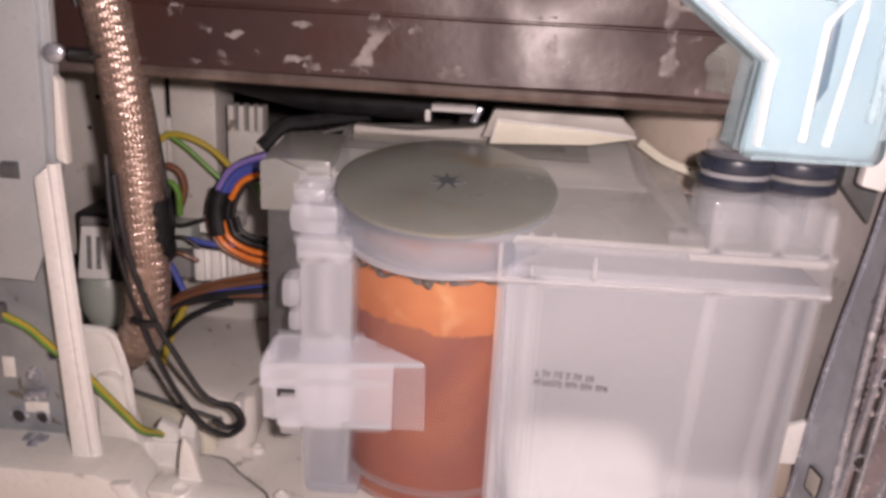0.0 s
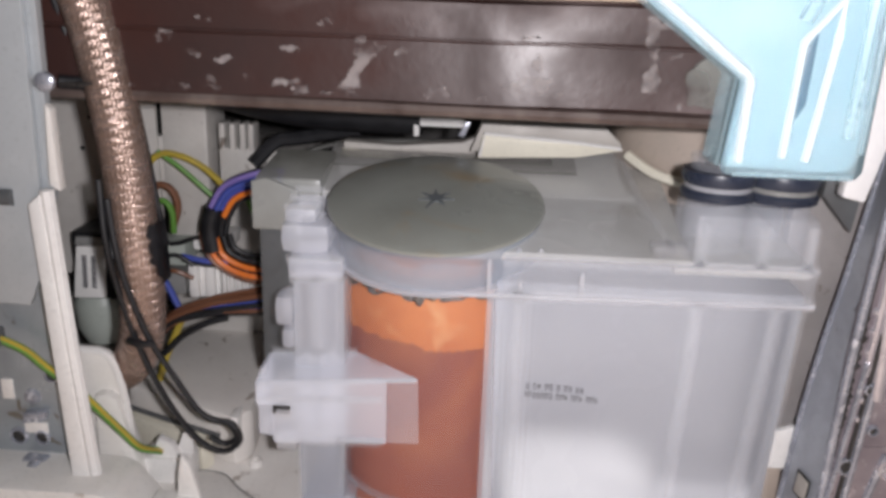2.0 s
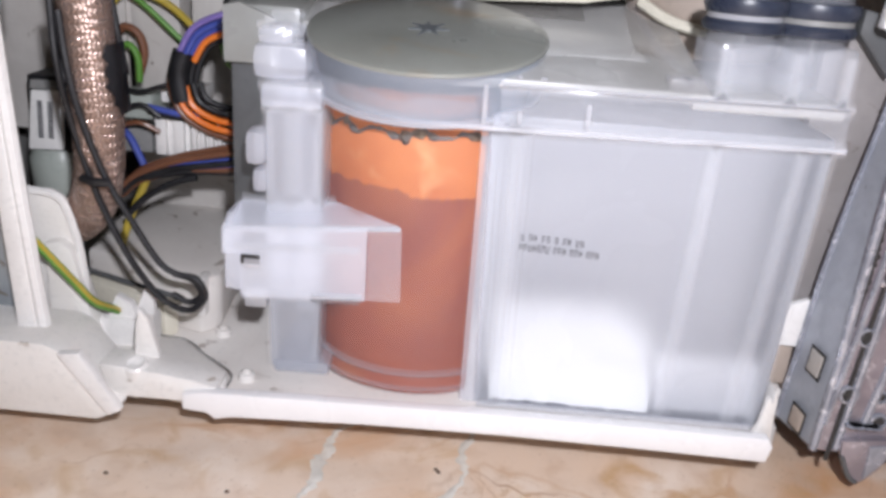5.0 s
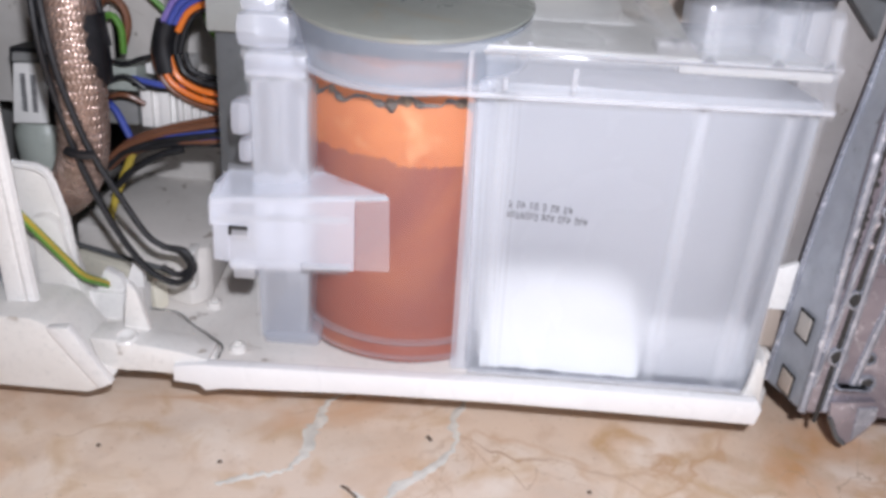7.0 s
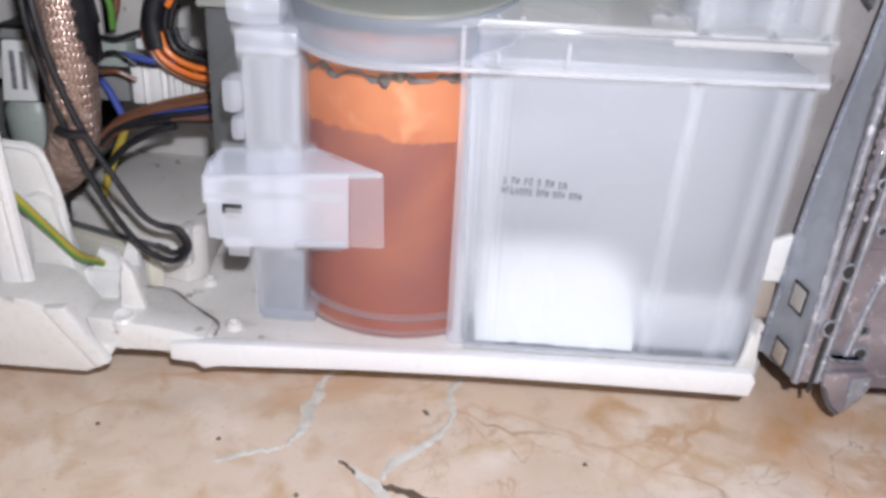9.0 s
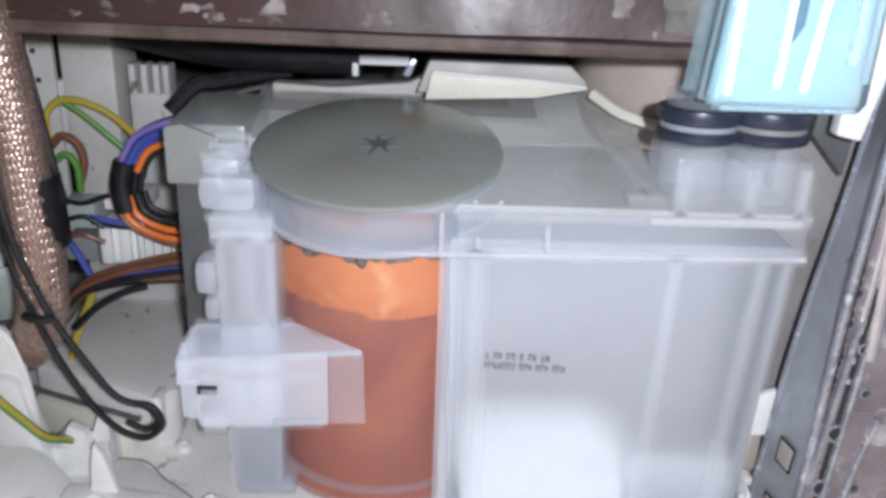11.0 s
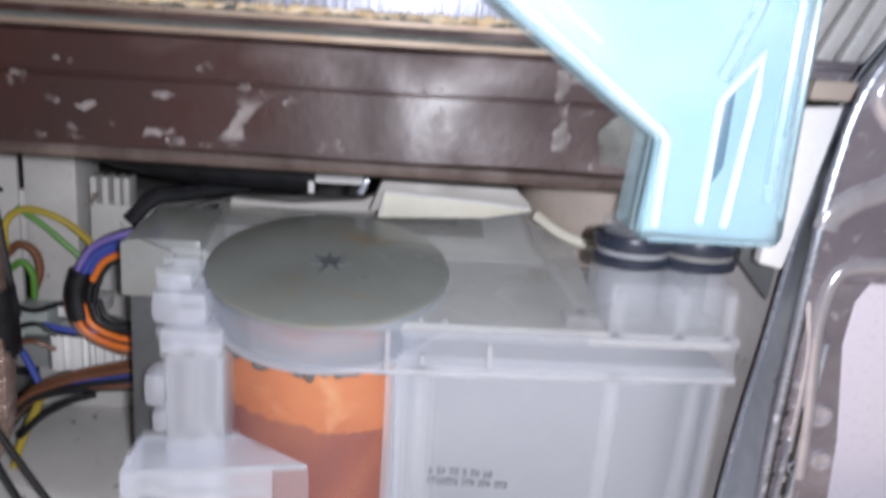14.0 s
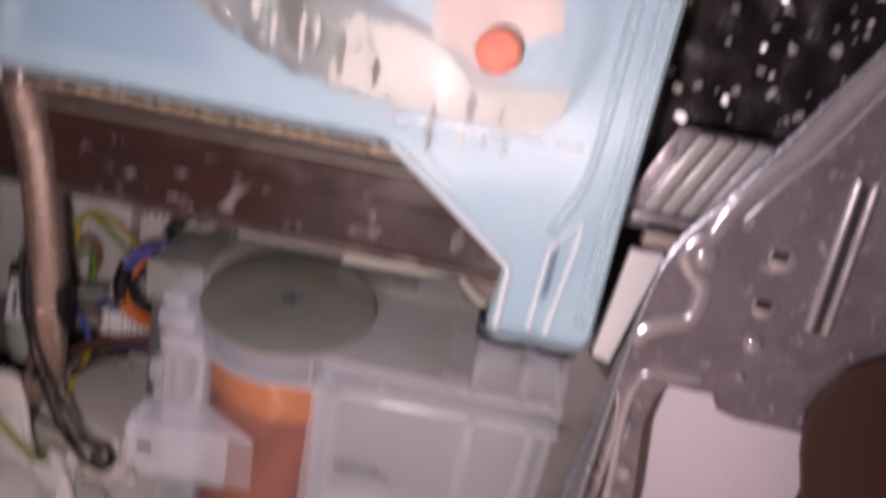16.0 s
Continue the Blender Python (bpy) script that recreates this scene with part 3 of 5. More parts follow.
    part("top_tab", slab([(-1.79, 1.62), (-1.75, 1.6), (-1.755, 1.9), (-1.775, 1.92)], 0.0, 0.05, 0.008), M_WHITE, s)
    r = thing("threaded_rod", (-1.75, 0.15, 1.96), "dark threaded steel rod joining post and tub frame", "rod")
    part("shank", tube([(-1.77, 0.12, 1.985), (-1.72, 0.14, 1.98), (-1.665, 0.17, 1.972)], 0.026, 10, 4), M_BLACK, r)
    for k in range(4):
        part("thread", lathe([(0.034, -0.006), (0.042, 0.0), (0.034, 0.006)], (-1.74 + 0.02 * k, 0.125, 1.982), 10, 0), M_CAVITY, r)


frame_post()


def tub_frame():
    t = thing("tub_frame", (-0.5, 0.2, 1.9), "brown coated steel tub frame with limescale stains", "tub frame")
    outline = [(0.18, 1.955), (0.2, 2.17), (0.185, 2.185), (0.19, 2.31), (0.23, 2.33), (0.6, 2.33), (0.6, 1.92), (0.24, 1.92)]
    bm = bmesh.new()
    xs = [-2.4 + 3.4 * i / 40 for i in range(41)]
    rows = []
    for x in xs:
        sag = 0.004 * noise.noise(Vector((x * 2.1, 0, 0)))
        rows.append([bm.verts.new((x, y + 0.006 * noise.noise(Vector((x * 3, y * 9, z * 5))), z + sag)) for y, z in outline])
    for a, b in zip(rows, rows[1:]):
        for j in range(len(outline)):
            bm.faces.new((a[j], b[j], b[(j + 1) % len(outline)], a[(j + 1) % len(outline)]))
    bm.faces.new(rows[0])
    bm.faces.new(rows[-1][::-1])
    part("beam", bm, M_BEAM, t)
    part("lower_lip", tube([(-1.9, 0.2, 1.937), (-1.4, 0.2, 1.935), (-0.5, 0.2, 1.925), (0.3, 0.2, 1.92), (0.8, 0.2, 1.915)], 0.026, 8, 6), M_BEAMLIP, t, "lower edge with wet reflections in its pale colour")
    part("crease", tube([(-2.0, 0.185, 2.185), (-0.5, 0.186, 2.18), (0.7, 0.186, 2.175)], 0.006, 6, 6), M_BEAM, t)
    part("rim_bead", tube([(-2.0, 0.17, 2.345), (-0.6, 0.17, 2.347), (0.9, 0.17, 2.35)], 0.022, 8, 6), M_RIM, t, "bright rolled steel bead")
    part("rim_bead", tube([(-2.0, 0.19, 2.405), (-0.6, 0.19, 2.407), (0.9, 0.19, 2.41)], 0.022, 8, 6), M_RIM, t, "bright rolled steel bead")
    part("rim_shelf", box((-2.2, 0.18, 2.32), (1.0, 0.42, 2.39), 0.01), M_BEAM, t)
    part("tub_side", box((-2.2, 0.3, 2.36), (1.05, 0.36, 4.6), 0.01), M_TUB, t, "dark polished tub side")
    part("grey_corner", ragged([(0.52, 1.98), (0.78, 1.96), (0.78, 2.15), (0.6, 2.17), (0.5, 2.1)], 0.168, 0.02, 0.006, 14, 0.03), M_SEAL, t, "grey sealed corner patch")
    rnd = random.Random(5)
    bm = tube([(-1.7 + 0.1 * k, 0.172 + 0.01 * rnd.random(), 2.424) for k in range(24)], lambda s: 0.007 + 0.014 * abs(noise.noise(Vector((s * 30, 0, 0)))), 8, 8)
    for v in bm.verts:
        v.co += 0.012 * noise.noise_vector(v.co * 18) + 0.006 * noise.noise_vector(v.co * 60)
    part("crumb_crust", bm, M_CRUMB, t, "golden crust along the rim")
    bm = bmesh.new()
    for k in range(420):
        x = rnd.uniform(-1.7, 0.6)
        r = rnd.uniform(0.004, 0.01)
        m = Matrix.Translation((x, rnd.uniform(0.16, 0.24), 2.425 + r * 0.2)) @ Euler((rnd.random() * 3, rnd.random() * 3, rnd.random() * 3)).to_matrix().to_4x4()
        bmesh.ops.create_icosphere(bm, subdivisions=1, radius=r, matrix=m @ Matrix.Diagonal((1.8, 1, 0.7, 1)))
    tagged(part("crumb_debris", bm, M_CRUMB, t, "rusty crumbs along the rim"), kind="stuff")
    # limescale marks on the face
    marks = [([(-0.76, 1.99), (-0.66, 2.0), (-0.68, 2.04), (-0.63, 2.1), (-0.58, 2.15), (-0.62, 2.16), (-0.69, 2.09), (-0.72, 2.03)], 1),
             ([(-0.82, 1.975), (-0.68, 1.965), (-0.7, 1.985)], 2), ([(0.35, 2.04), (0.39, 2.03), (0.41, 2.08), (0.37, 2.1)], 3),
             ([(0.35, 2.2), (0.37, 2.15), (0.38, 2.16), (0.37, 2.29), (0.35, 2.29)], 4), ([(-1.32, 2.1), (-1.27, 2.12), (-1.26, 2.15), (-1.31, 2.15)], 5),
             ([(-1.42, 2.13), (-1.37, 2.14), (-1.36, 2.18), (-1.41, 2.18)], 6), ([(-1.1, 2.0), (-1.06, 2.01), (-1.06, 2.04), (-1.1, 2.03)], 7),
             ([(-0.15, 2.02), (-0.06, 2.06), (0.03, 2.05), (0.0, 2.0), (-0.08, 1.99)], 8), ([(-0.45, 2.0), (-0.36, 2.01), (-0.33, 1.98), (-0.42, 1.97)], 10),
             ([(-1.0, 1.99), (-0.94, 2.0), (-0.93, 2.02), (-0.99, 2.015)], 11), ([(-0.05, 2.1), (-0.02, 2.14), (0.0, 2.12), (-0.01, 2.08)], 12)]
    rnd = random.Random(31)
    for k in range(26):  # smaller runs and splashes, most of them low on the face
        x, z = rnd.uniform(-1.65, 0.5), 1.965 + 0.3 * rnd.random() ** 1.8
        w, h, lean = rnd.uniform(0.01, 0.04), rnd.uniform(0.005, 0.02), rnd.uniform(-0.02, 0.03)
        marks.append(([(x - w, z), (x - w * 0.3, z - h * 0.6), (x + w * 0.7, z - h * 0.3), (x + w + lean, z + h * 0.4), (x + w * 0.2 + lean, z + h), (x - w * 0.7 + lean, z + h * 0.5)], 60 + k))
    marks.append(([(0.345, 2.06), (0.36, 2.02), (0.4, 2.02), (0.415, 2.07), (0.395, 2.1), (0.39, 2.28), (0.365, 2.28), (0.37, 2.1)], 95))
    for outline, seed in marks:
        part("limescale_mark", ragged(outline, 0.172, 0.012, 0.007, seed, 0.007), M_LIME, t, "crusty white limescale")


tub_frame()


def cavity():
    t = thing("underside_housing", (0, 1.6, 0.2), "steel housing closing the space under the tub, coloured for shade", "housing")
    # The tub bottom and rear wall have the cavity's shade in their colour.
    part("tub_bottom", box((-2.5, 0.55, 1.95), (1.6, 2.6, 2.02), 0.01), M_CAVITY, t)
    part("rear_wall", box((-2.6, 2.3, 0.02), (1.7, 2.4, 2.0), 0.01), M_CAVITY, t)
    part("side_wall", box((-2.6, 0.2, 0.2), (-2.5, 2.3, 2.0), 0.01), M_GREYPL, t)
    part("end_wall", box((1.0, 0.3, 0.2), (1.3, 0.36, 1.72), 0.01), M_ENDWALL, t, "dull beige-grey end sheet")


cavity()


# ---- the water softener ----
TANK_TILT = 12.0


def softener():
    t = thing("softener_tank", (0.1, 0.4, 0.2), "milky translucent plastic water softener tank with orange resin", "softener tank")
    walls = []
    slope = math.tan(radians(TANK_TILT))

    def wedge(a, b, z0, front, rear, bevel=0.012):
        bm = bmesh.new()
        bmesh.ops.create_cube(bm, size=1)
        for v in bm.verts:
            top = v.co.z > 0
            for i in range(2):
                v.co[i] = (a[i] + b[i]) / 2 + v.co[i] * (b[i] - a[i])
            v.co.z = (front + (rear - front) * (v.co.y - a[1]) / (b[1] - a[1])) if top else z0
        if bevel:
            bmesh.ops.bevel(bm, geom=bm.edges, offset=bevel, segments=2, affect="EDGES", profile=0.6)
        return bm

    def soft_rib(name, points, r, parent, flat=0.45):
        """A moulded rib with its soft glow built in: three pale hazy layers, one round the other, fading to its sides.
        """
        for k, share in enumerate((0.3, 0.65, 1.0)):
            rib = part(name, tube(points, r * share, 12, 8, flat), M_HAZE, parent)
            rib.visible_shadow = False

    # salt chamber: milky walls over a grey inner chamber, salt at the foot
    chamber = part("salt_chamber", box((-0.14, 0.0, 0.22), (0.99, 0.95, 1.34), 0.025, (0.03, 0.03)), M_TANK, t, "milky grey chamber wall")
    walls.append(chamber)
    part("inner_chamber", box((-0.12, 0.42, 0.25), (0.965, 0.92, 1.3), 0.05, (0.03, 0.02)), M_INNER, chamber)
    # Added block: its pale colour brings the light haze low on the right.
    part("inner_step", box((0.55, 0.14, 0.24), (0.955, 0.41, 0.47), 0.04, (0.0, -0.06)), M_INNERPALE, chamber, "added pale filler that lightens the chamber's lower right")
    bm = bmesh.new()
    bmesh.ops.create_grid(bm, x_segments=48, y_segments=28, size=0.5)
    for v in bm.verts:  # a heap that leans back from the front wall
        u, w = v.co.x, v.co.y + 0.5
        bumps = 0.02 * noise.noise(Vector((u * 6, w * 4, 1))) + 0.008 * noise.noise(Vector((u * 21, w * 17, 4)))
        v.co = Vector((0.245 + u * 0.6 + 0.02 * w * u, 0.05 + 0.33 * w ** 1.5, 0.245 + 0.32 * w * (1 - 0.2 * (2 * abs(u)) ** 4) + bumps))
    part("salt", bm, M_SALT, chamber, "heap of white dishwasher salt")
    walls.append(part("top_cover", wedge((-0.5, -0.01), (0.56, 0.95), 1.42, 1.455, 1.455 + 0.93 * slope), M_TANKTOP, t, "stained sloping top cover"))
    walls.append(part("top_cover", wedge((-0.9, 0.42), (-0.502, 0.95), 1.42, 1.455 + 0.42 * slope, 1.455 + 0.93 * slope), M_TANKTOP, t))
    for n, (x, y) in enumerate(((0.2, 0.66), (0.1, 0.76), (-0.05, 0.85))):  # dirt and the beam's shade as dark films, thicker towards the rear
        walls.append(part("grime", wedge((-0.88 + 0.03 * n, y), (x, 0.953 + 0.002 * n), 1.6, 1.459 + 0.002 * n + (y + 0.01) / 0.96 * 0.93 * slope, 1.459 + 0.002 * n + 0.93 * slope, 0.0), M_GRIMESHADE, t, "dark film of dirt and beam shade at the rear"))
    walls.append(part("low_top", wedge((0.5, -0.01), (0.99, 0.9), 1.4, 1.45, 1.47), M_TANKTOP, t))
    soft_rib("cover_edge", [(0.5, 0.04, 1.478), (0.44, 0.4, 1.553), (0.4, 0.9, 1.658)], 0.03, t)
    part("cover_rear_edge", tube([(-1.12, 0.86, 1.575), (-0.85, 0.93, 1.645), (-0.4, 0.95, 1.665), (0.1, 0.95, 1.668), (0.42, 0.93, 1.66)], 0.012, 6), M_SUPPLE, t, "dark rear edge")
    part("cover_foot", box((0.42, 0.0, 1.45), (0.56, 0.1, 1.5), 0.02), M_CLIPTHIN, t)
    # collar band
    band = part("collar", box((-0.12, -0.04, 1.31), (1.005, 0.96, 1.445), 0.035), M_SPIGOT, t, "milky collar round the seam")
    walls.append(band)
    part("collar_seam", tube([(-0.74, 0.24, 1.345), (-0.63, 0.06, 1.325), (-0.46, -0.04, 1.31), (-0.26, -0.06, 1.302), (-0.08, -0.052, 1.3), (0.4, -0.048, 1.305), (1.0, -0.048, 1.313)], 0.01, 8), M_EDGE, band)
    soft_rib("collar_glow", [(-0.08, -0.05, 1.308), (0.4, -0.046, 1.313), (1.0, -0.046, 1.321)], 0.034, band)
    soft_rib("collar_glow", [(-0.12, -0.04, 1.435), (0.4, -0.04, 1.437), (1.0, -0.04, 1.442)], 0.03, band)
    part("collar_top_line", tube([(-0.13, -0.045, 1.44), (0.4, -0.045, 1.442), (1.0, -0.045, 1.448)], 0.004, 6), M_RIB, band)
    for x, z0, z1 in ((0.17, 1.32, 1.4), (-0.165, 1.3, 1.44), (-0.05, 1.32, 1.36)):
        part("collar_rib", tube([(x, -0.05, z0), (x, -0.05, z1)], 0.01, 6, 2), M_RIB, band)
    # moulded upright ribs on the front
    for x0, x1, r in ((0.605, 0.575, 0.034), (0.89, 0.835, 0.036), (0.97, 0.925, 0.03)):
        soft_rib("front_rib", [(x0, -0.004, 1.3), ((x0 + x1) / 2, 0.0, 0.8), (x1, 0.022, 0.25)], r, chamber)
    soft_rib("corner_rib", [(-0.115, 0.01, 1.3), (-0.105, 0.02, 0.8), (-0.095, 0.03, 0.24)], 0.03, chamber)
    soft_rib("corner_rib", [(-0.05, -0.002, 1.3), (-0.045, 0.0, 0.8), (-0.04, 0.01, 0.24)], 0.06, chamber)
    part("foot_rib", tube([(-0.1, 0.02, 0.235), (0.4, 0.02, 0.233), (0.95, 0.02, 0.232)], 0.012, 6), M_RIB, chamber)
    # spigots
    block = part("spigot_block", box((0.555, -0.02, 1.43), (0.995, 0.34, 1.63), 0.035), M_SPIGOT, t)
    walls.append(block)
    for x in (0.675, 0.905):
        walls.append(part("spigot", lathe([(0.118, 1.42), (0.118, 1.6), (0.11, 1.64), (0.112, 1.8)], (x, 0.2, 0.0), 32), M_SPIGOT, block))
    for x in (0.585, 0.8, 0.965):
        soft_rib("spigot_rib", [(x, -0.022, 1.6), (x, -0.03, 1.44)], 0.03, block)
    # resin column: round in front and to the side, flat where it meets the salt chamber
    cx, cy, flat_side = -0.375, 0.5, -0.145

    def against_chamber(bm):
        for v in bm.verts:
            v.co.x = min(v.co.x, flat_side)
        return bm

    column = part("resin_column", against_chamber(lathe([(0.425, 0.205), (0.447, 0.22), (0.447, 0.25), (0.432, 0.275), (0.43, 0.3), (0.43, 1.36)], (cx, cy, 0.0), 72)), M_COLUMN, t, "clear column wall")
    walls.append(column)
    bm = lathe([(0.412, 0.925), (0.418, 1.08), (0.418, 1.33), (0.37, 1.35)], (cx, cy, 0.0), 120)
    for v in bm.verts:
        a = math.atan2(v.co.y - cy, v.co.x - cx)
        if v.co.z < 0.95:  # the reflection's edge, shaped as a tone step, stands higher on one side
            step = 1.0 if v.co.x < -0.45 else max(0.0, 1 - (v.co.x + 0.45) / 0.05)
            v.co.z += 0.075 * step * (0.7 + 0.6 * noise.noise(Vector((a * 9, 5, 0)))) + 0.012 * noise.noise(Vector((a * 27, 0, 0)))
        elif v.co.z > 1.3:
            v.co.z += 0.03 * noise.noise(Vector((v.co.x * 7, v.co.y * 7, 3)))
    part("resin", against_chamber(bm), M_RESIN, column, "bright orange resin beads")
    bm = tube([(cx - 0.42 * math.cos(0.1 * k), cy - 0.42 * math.sin(0.1 * k), 1.225 + 0.012 * math.sin(k * 1.7)) for k in range(23)], lambda s: 0.005 + 0.035 * abs(noise.noise(Vector((s * 19, 2, 0)))), 8, 4)
    for v in bm.verts:
        v.co += 0.014 * noise.noise_vector(v.co * 22)
    part("resin_scum", against_chamber(bm), M_SCUM, column, "dark grey scum on the resin")
    part("settled_resin", against_chamber(lathe([(0.42, 0.212), (0.436, 0.225), (0.436, 0.25), (0.418, 0.28), (0.415, 0.3), (0.415, 1.03), (0.39, 1.05)], (cx, cy, 0.0), 72)), M_RESINLOW, column, "red-brown lower resin, its tone set by a reflection")
    part("foot_ring", against_chamber(lathe([(0.432, 0.292), (0.444, 0.296), (0.444, 0.305), (0.432, 0.31)], (cx, cy, 0.0), 72)), M_SPIGOT, column)
    part("foot_ring", against_chamber(lathe([(0.444, 0.238), (0.453, 0.241), (0.453, 0.248), (0.444, 0.251)], (cx, cy, 0.0), 72)), M_SPIGOT, column)
    walls.append(part("joint_web", box((-0.17, 0.03, 0.225), (-0.085, 0.34, 1.32), 0.02), M_CLIP, t, "milky web between column and chamber"))
    # lid, tilted with the cover
    centre = (-0.385, 0.305, 1.545)
    lid = part("lid", lathe([(0.3, -0.01), (0.418, -0.01), (0.43, 0.0), (0.427, 0.01), (0.41, 0.017), (0.2, 0.022), (0.12, 0.018), (0.03, 0.016)], centre, 96, TANK_TILT), M_LID, t, "smoky grey round lid")
    rim = part("lid_rim", lathe([(0.4, -0.2), (0.41, -0.18), (0.412, -0.12), (0.418, -0.1), (0.426, -0.015)], centre, 96, TANK_TILT * 0.8), M_LIDSIDE, t, "bluish translucent lid rim")
    walls.append(rim)
    part("lid_bead", lathe([(0.407, -0.2), (0.422, -0.19), (0.422, -0.175), (0.409, -0.168)], centre, 96, TANK_TILT * 0.8), M_EDGE, t)
    rot = Matrix.Translation(centre) @ Euler((radians(TANK_TILT), 0, 0)).to_matrix().to_4x4()
    star = []
    for k in range(28):  # a round hub with seven thin rays, one of them long
        a = 2 * math.pi * k / 28 - 0.12
        r = (0.1 if k == 20 else 0.075, 0.032, 0.03, 0.032)[k % 4]
        star.append((r * math.cos(a), r * math.sin(a)))
    bm = slab(star, 0.014, 0.022, 0, "z")
    bmesh.ops.transform(bm, matrix=rot, verts=bm.verts)
    part("lid_mark", bm, M_LIDMARK, lid, "dark moulded star mark")
    # service column and collar beside the resin, with knobs
    side = part("service_column", box((-0.935, 0.12, 0.62), (-0.715, 0.6, 1.3), 0.05), M_CLIP, t)
    walls.append(part("service_stem", box((-0.925, 0.12, 0.24), (-0.715, 0.6, 0.66), 0.03, (0.01, 0.0)), M_CLIPGREY, side, "greyer lower stem"))
    walls.append(side)
    walls.append(part("service_foot", box((-0.9, 0.11, 0.235), (-0.68, 0.5, 0.29), 0.02), M_CLIPGREY, side))
    walls.append(part("service_collar", box((-0.965, 0.07, 1.37), (-0.765, 0.32, 1.5), 0.05), M_CLIP, side))
    walls.append(part("collar_step", box((-0.93, 0.05, 1.28), (-0.71, 0.3, 1.37), 0.03), M_CLIP, side))
    walls.append(part("service_cap", box((-0.95, 0.1, 1.49), (-0.82, 0.34, 1.55), 0.03), M_CLIP, side))
    for y, z in ((0.1, 1.565), (0.2, 1.575), (0.3, 1.585)):
        soft_rib("cap_ridge", [(-0.945, y, z - 0.01), (-0.825, y, z - 0.01)], 0.018, side)
    soft_rib("collar_ridge", [(-0.93, 0.05, 1.365), (-0.71, 0.05, 1.37)], 0.024, side)
    soft_rib("collar_ridge", [(-0.92, 0.05, 1.29), (-0.71, 0.05, 1.295)], 0.024, side)
    soft_rib("column_rib", [(-0.915, 0.13, 1.28), (-0.9, 0.13, 0.26)], 0.026, side)
    soft_rib("column_rib", [(-0.84, 0.12, 1.28), (-0.83, 0.12, 0.6)], 0.05, side)
    soft_rib("column_rib", [(-0.735, 0.13, 1.28), (-0.74, 0.13, 0.26)], 0.026, side)
    part("knob", box((-1.0, 0.1, 1.06), (-0.92, 0.24, 1.19), 0.035), M_CLIP, side)
    part("knob", box((-0.975, 0.11, 0.96), (-0.92, 0.24, 1.05), 0.025), M_CLIP, side)
    part("dark_side", box((-1.13, 0.4, 0.72), (-0.94, 0.95, 1.44), 0.02), M_DARKGREY, t, "dark grey side chamber")
    walls.append(part("side_wing", wedge((-1.145, 0.39), (-0.86, 0.84), 1.43, 1.595, 1.63, 0.03), M_WING, t))
    part("wing_face", slab([(-1.145, 1.38), (-0.95, 1.38), (-0.95, 1.55), (-1.08, 1.6), (-1.145, 1.585)], 0.36, 0.385, 0.01), M_WING, t)
    # sliding bracket on the front: a thin open box with a sloping top and a clear tongue
    def plate(corners, down):
        """A thin four-cornered sheet that goes down by a thickness."""
        bm = bmesh.new()
        top = [bm.verts.new(c) for c in corners]
        low = [bm.verts.new((x, y + 0.004, z - down)) for x, y, z in corners]
        bm.faces.new(top)
        bm.faces.new(low[::-1])
        for i in range(4):
            bm.faces.new((top[i], low[i], low[(i + 1) % 4], top[(i + 1) % 4]))
        bmesh.ops.recalc_face_normals(bm, faces=bm.faces)
        bmesh.ops.bevel(bm, geom=bm.edges, offset=0.005, segments=2, affect="EDGES", profile=0.6)
        return bm

    bracket = part("bracket", slab([(-1.068, 0.745), (-1.068, 0.835), (-1.05, 0.848), (-0.54, 0.885), (-0.54, 0.6), (-0.99, 0.578), (-1.003, 0.59), (-1.003, 0.748)], 0.035, 0.06, 0.008), M_CLIP, t, "milky slide-on bracket")
    pieces = [bracket,
              part("bracket_tip", slab([(-0.538, 0.602), (-0.538, 0.886), (-0.43, 0.9), (-0.418, 0.888), (-0.41, 0.606)], 0.04, 0.055, 0.006), M_CLIPTHIN, bracket),
              part("bracket_top", plate([(-1.066, 0.036, 0.85), (-0.42, 0.036, 0.902), (-0.676, 0.2, 0.925), (-1.035, 0.2, 0.907)], 0.02), M_CLIP, bracket),
              part("bracket_end", slab([(-1.068, 0.745), (-1.068, 0.84), (-1.05, 0.9), (-1.03, 0.9), (-1.03, 0.745)], 0.062, 0.2, 0.006), M_CLIP, bracket)]
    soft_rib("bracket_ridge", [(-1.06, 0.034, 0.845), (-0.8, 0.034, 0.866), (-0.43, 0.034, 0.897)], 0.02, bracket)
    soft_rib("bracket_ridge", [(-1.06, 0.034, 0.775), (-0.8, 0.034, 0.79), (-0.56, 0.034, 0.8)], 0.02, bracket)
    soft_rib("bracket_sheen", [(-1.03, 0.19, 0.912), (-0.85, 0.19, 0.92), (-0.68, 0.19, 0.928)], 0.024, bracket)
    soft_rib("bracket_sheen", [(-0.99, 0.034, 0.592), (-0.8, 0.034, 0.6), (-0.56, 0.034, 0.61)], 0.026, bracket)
    part("bracket_foot", tube([(-0.73, 0.03, 0.612), (-0.55, 0.03, 0.62)], 0.013, 8, 3), M_EDGE, bracket)
    part("bracket_slot", box((-0.995, 0.026, 0.718), (-0.925, 0.034, 0.752), 0.003), M_CAVITY, bracket)
    part("slot_lip", box((-0.982, 0.02, 0.706), (-0.92, 0.028, 0.74), 0.004), M_EDGE, bracket)
    pieces.append(part("bracket_flange", slab([(-1.066, 0.6), (-1.066, 0.744), (-1.004, 0.746), (-1.004, 0.59)], 0.065, 0.085, 0.006), M_CLIP, bracket))
    part("bracket_leg", box((-1.0, 0.08, 0.52), (-0.915, 0.18, 0.6), 0.01), M_INNER, bracket)
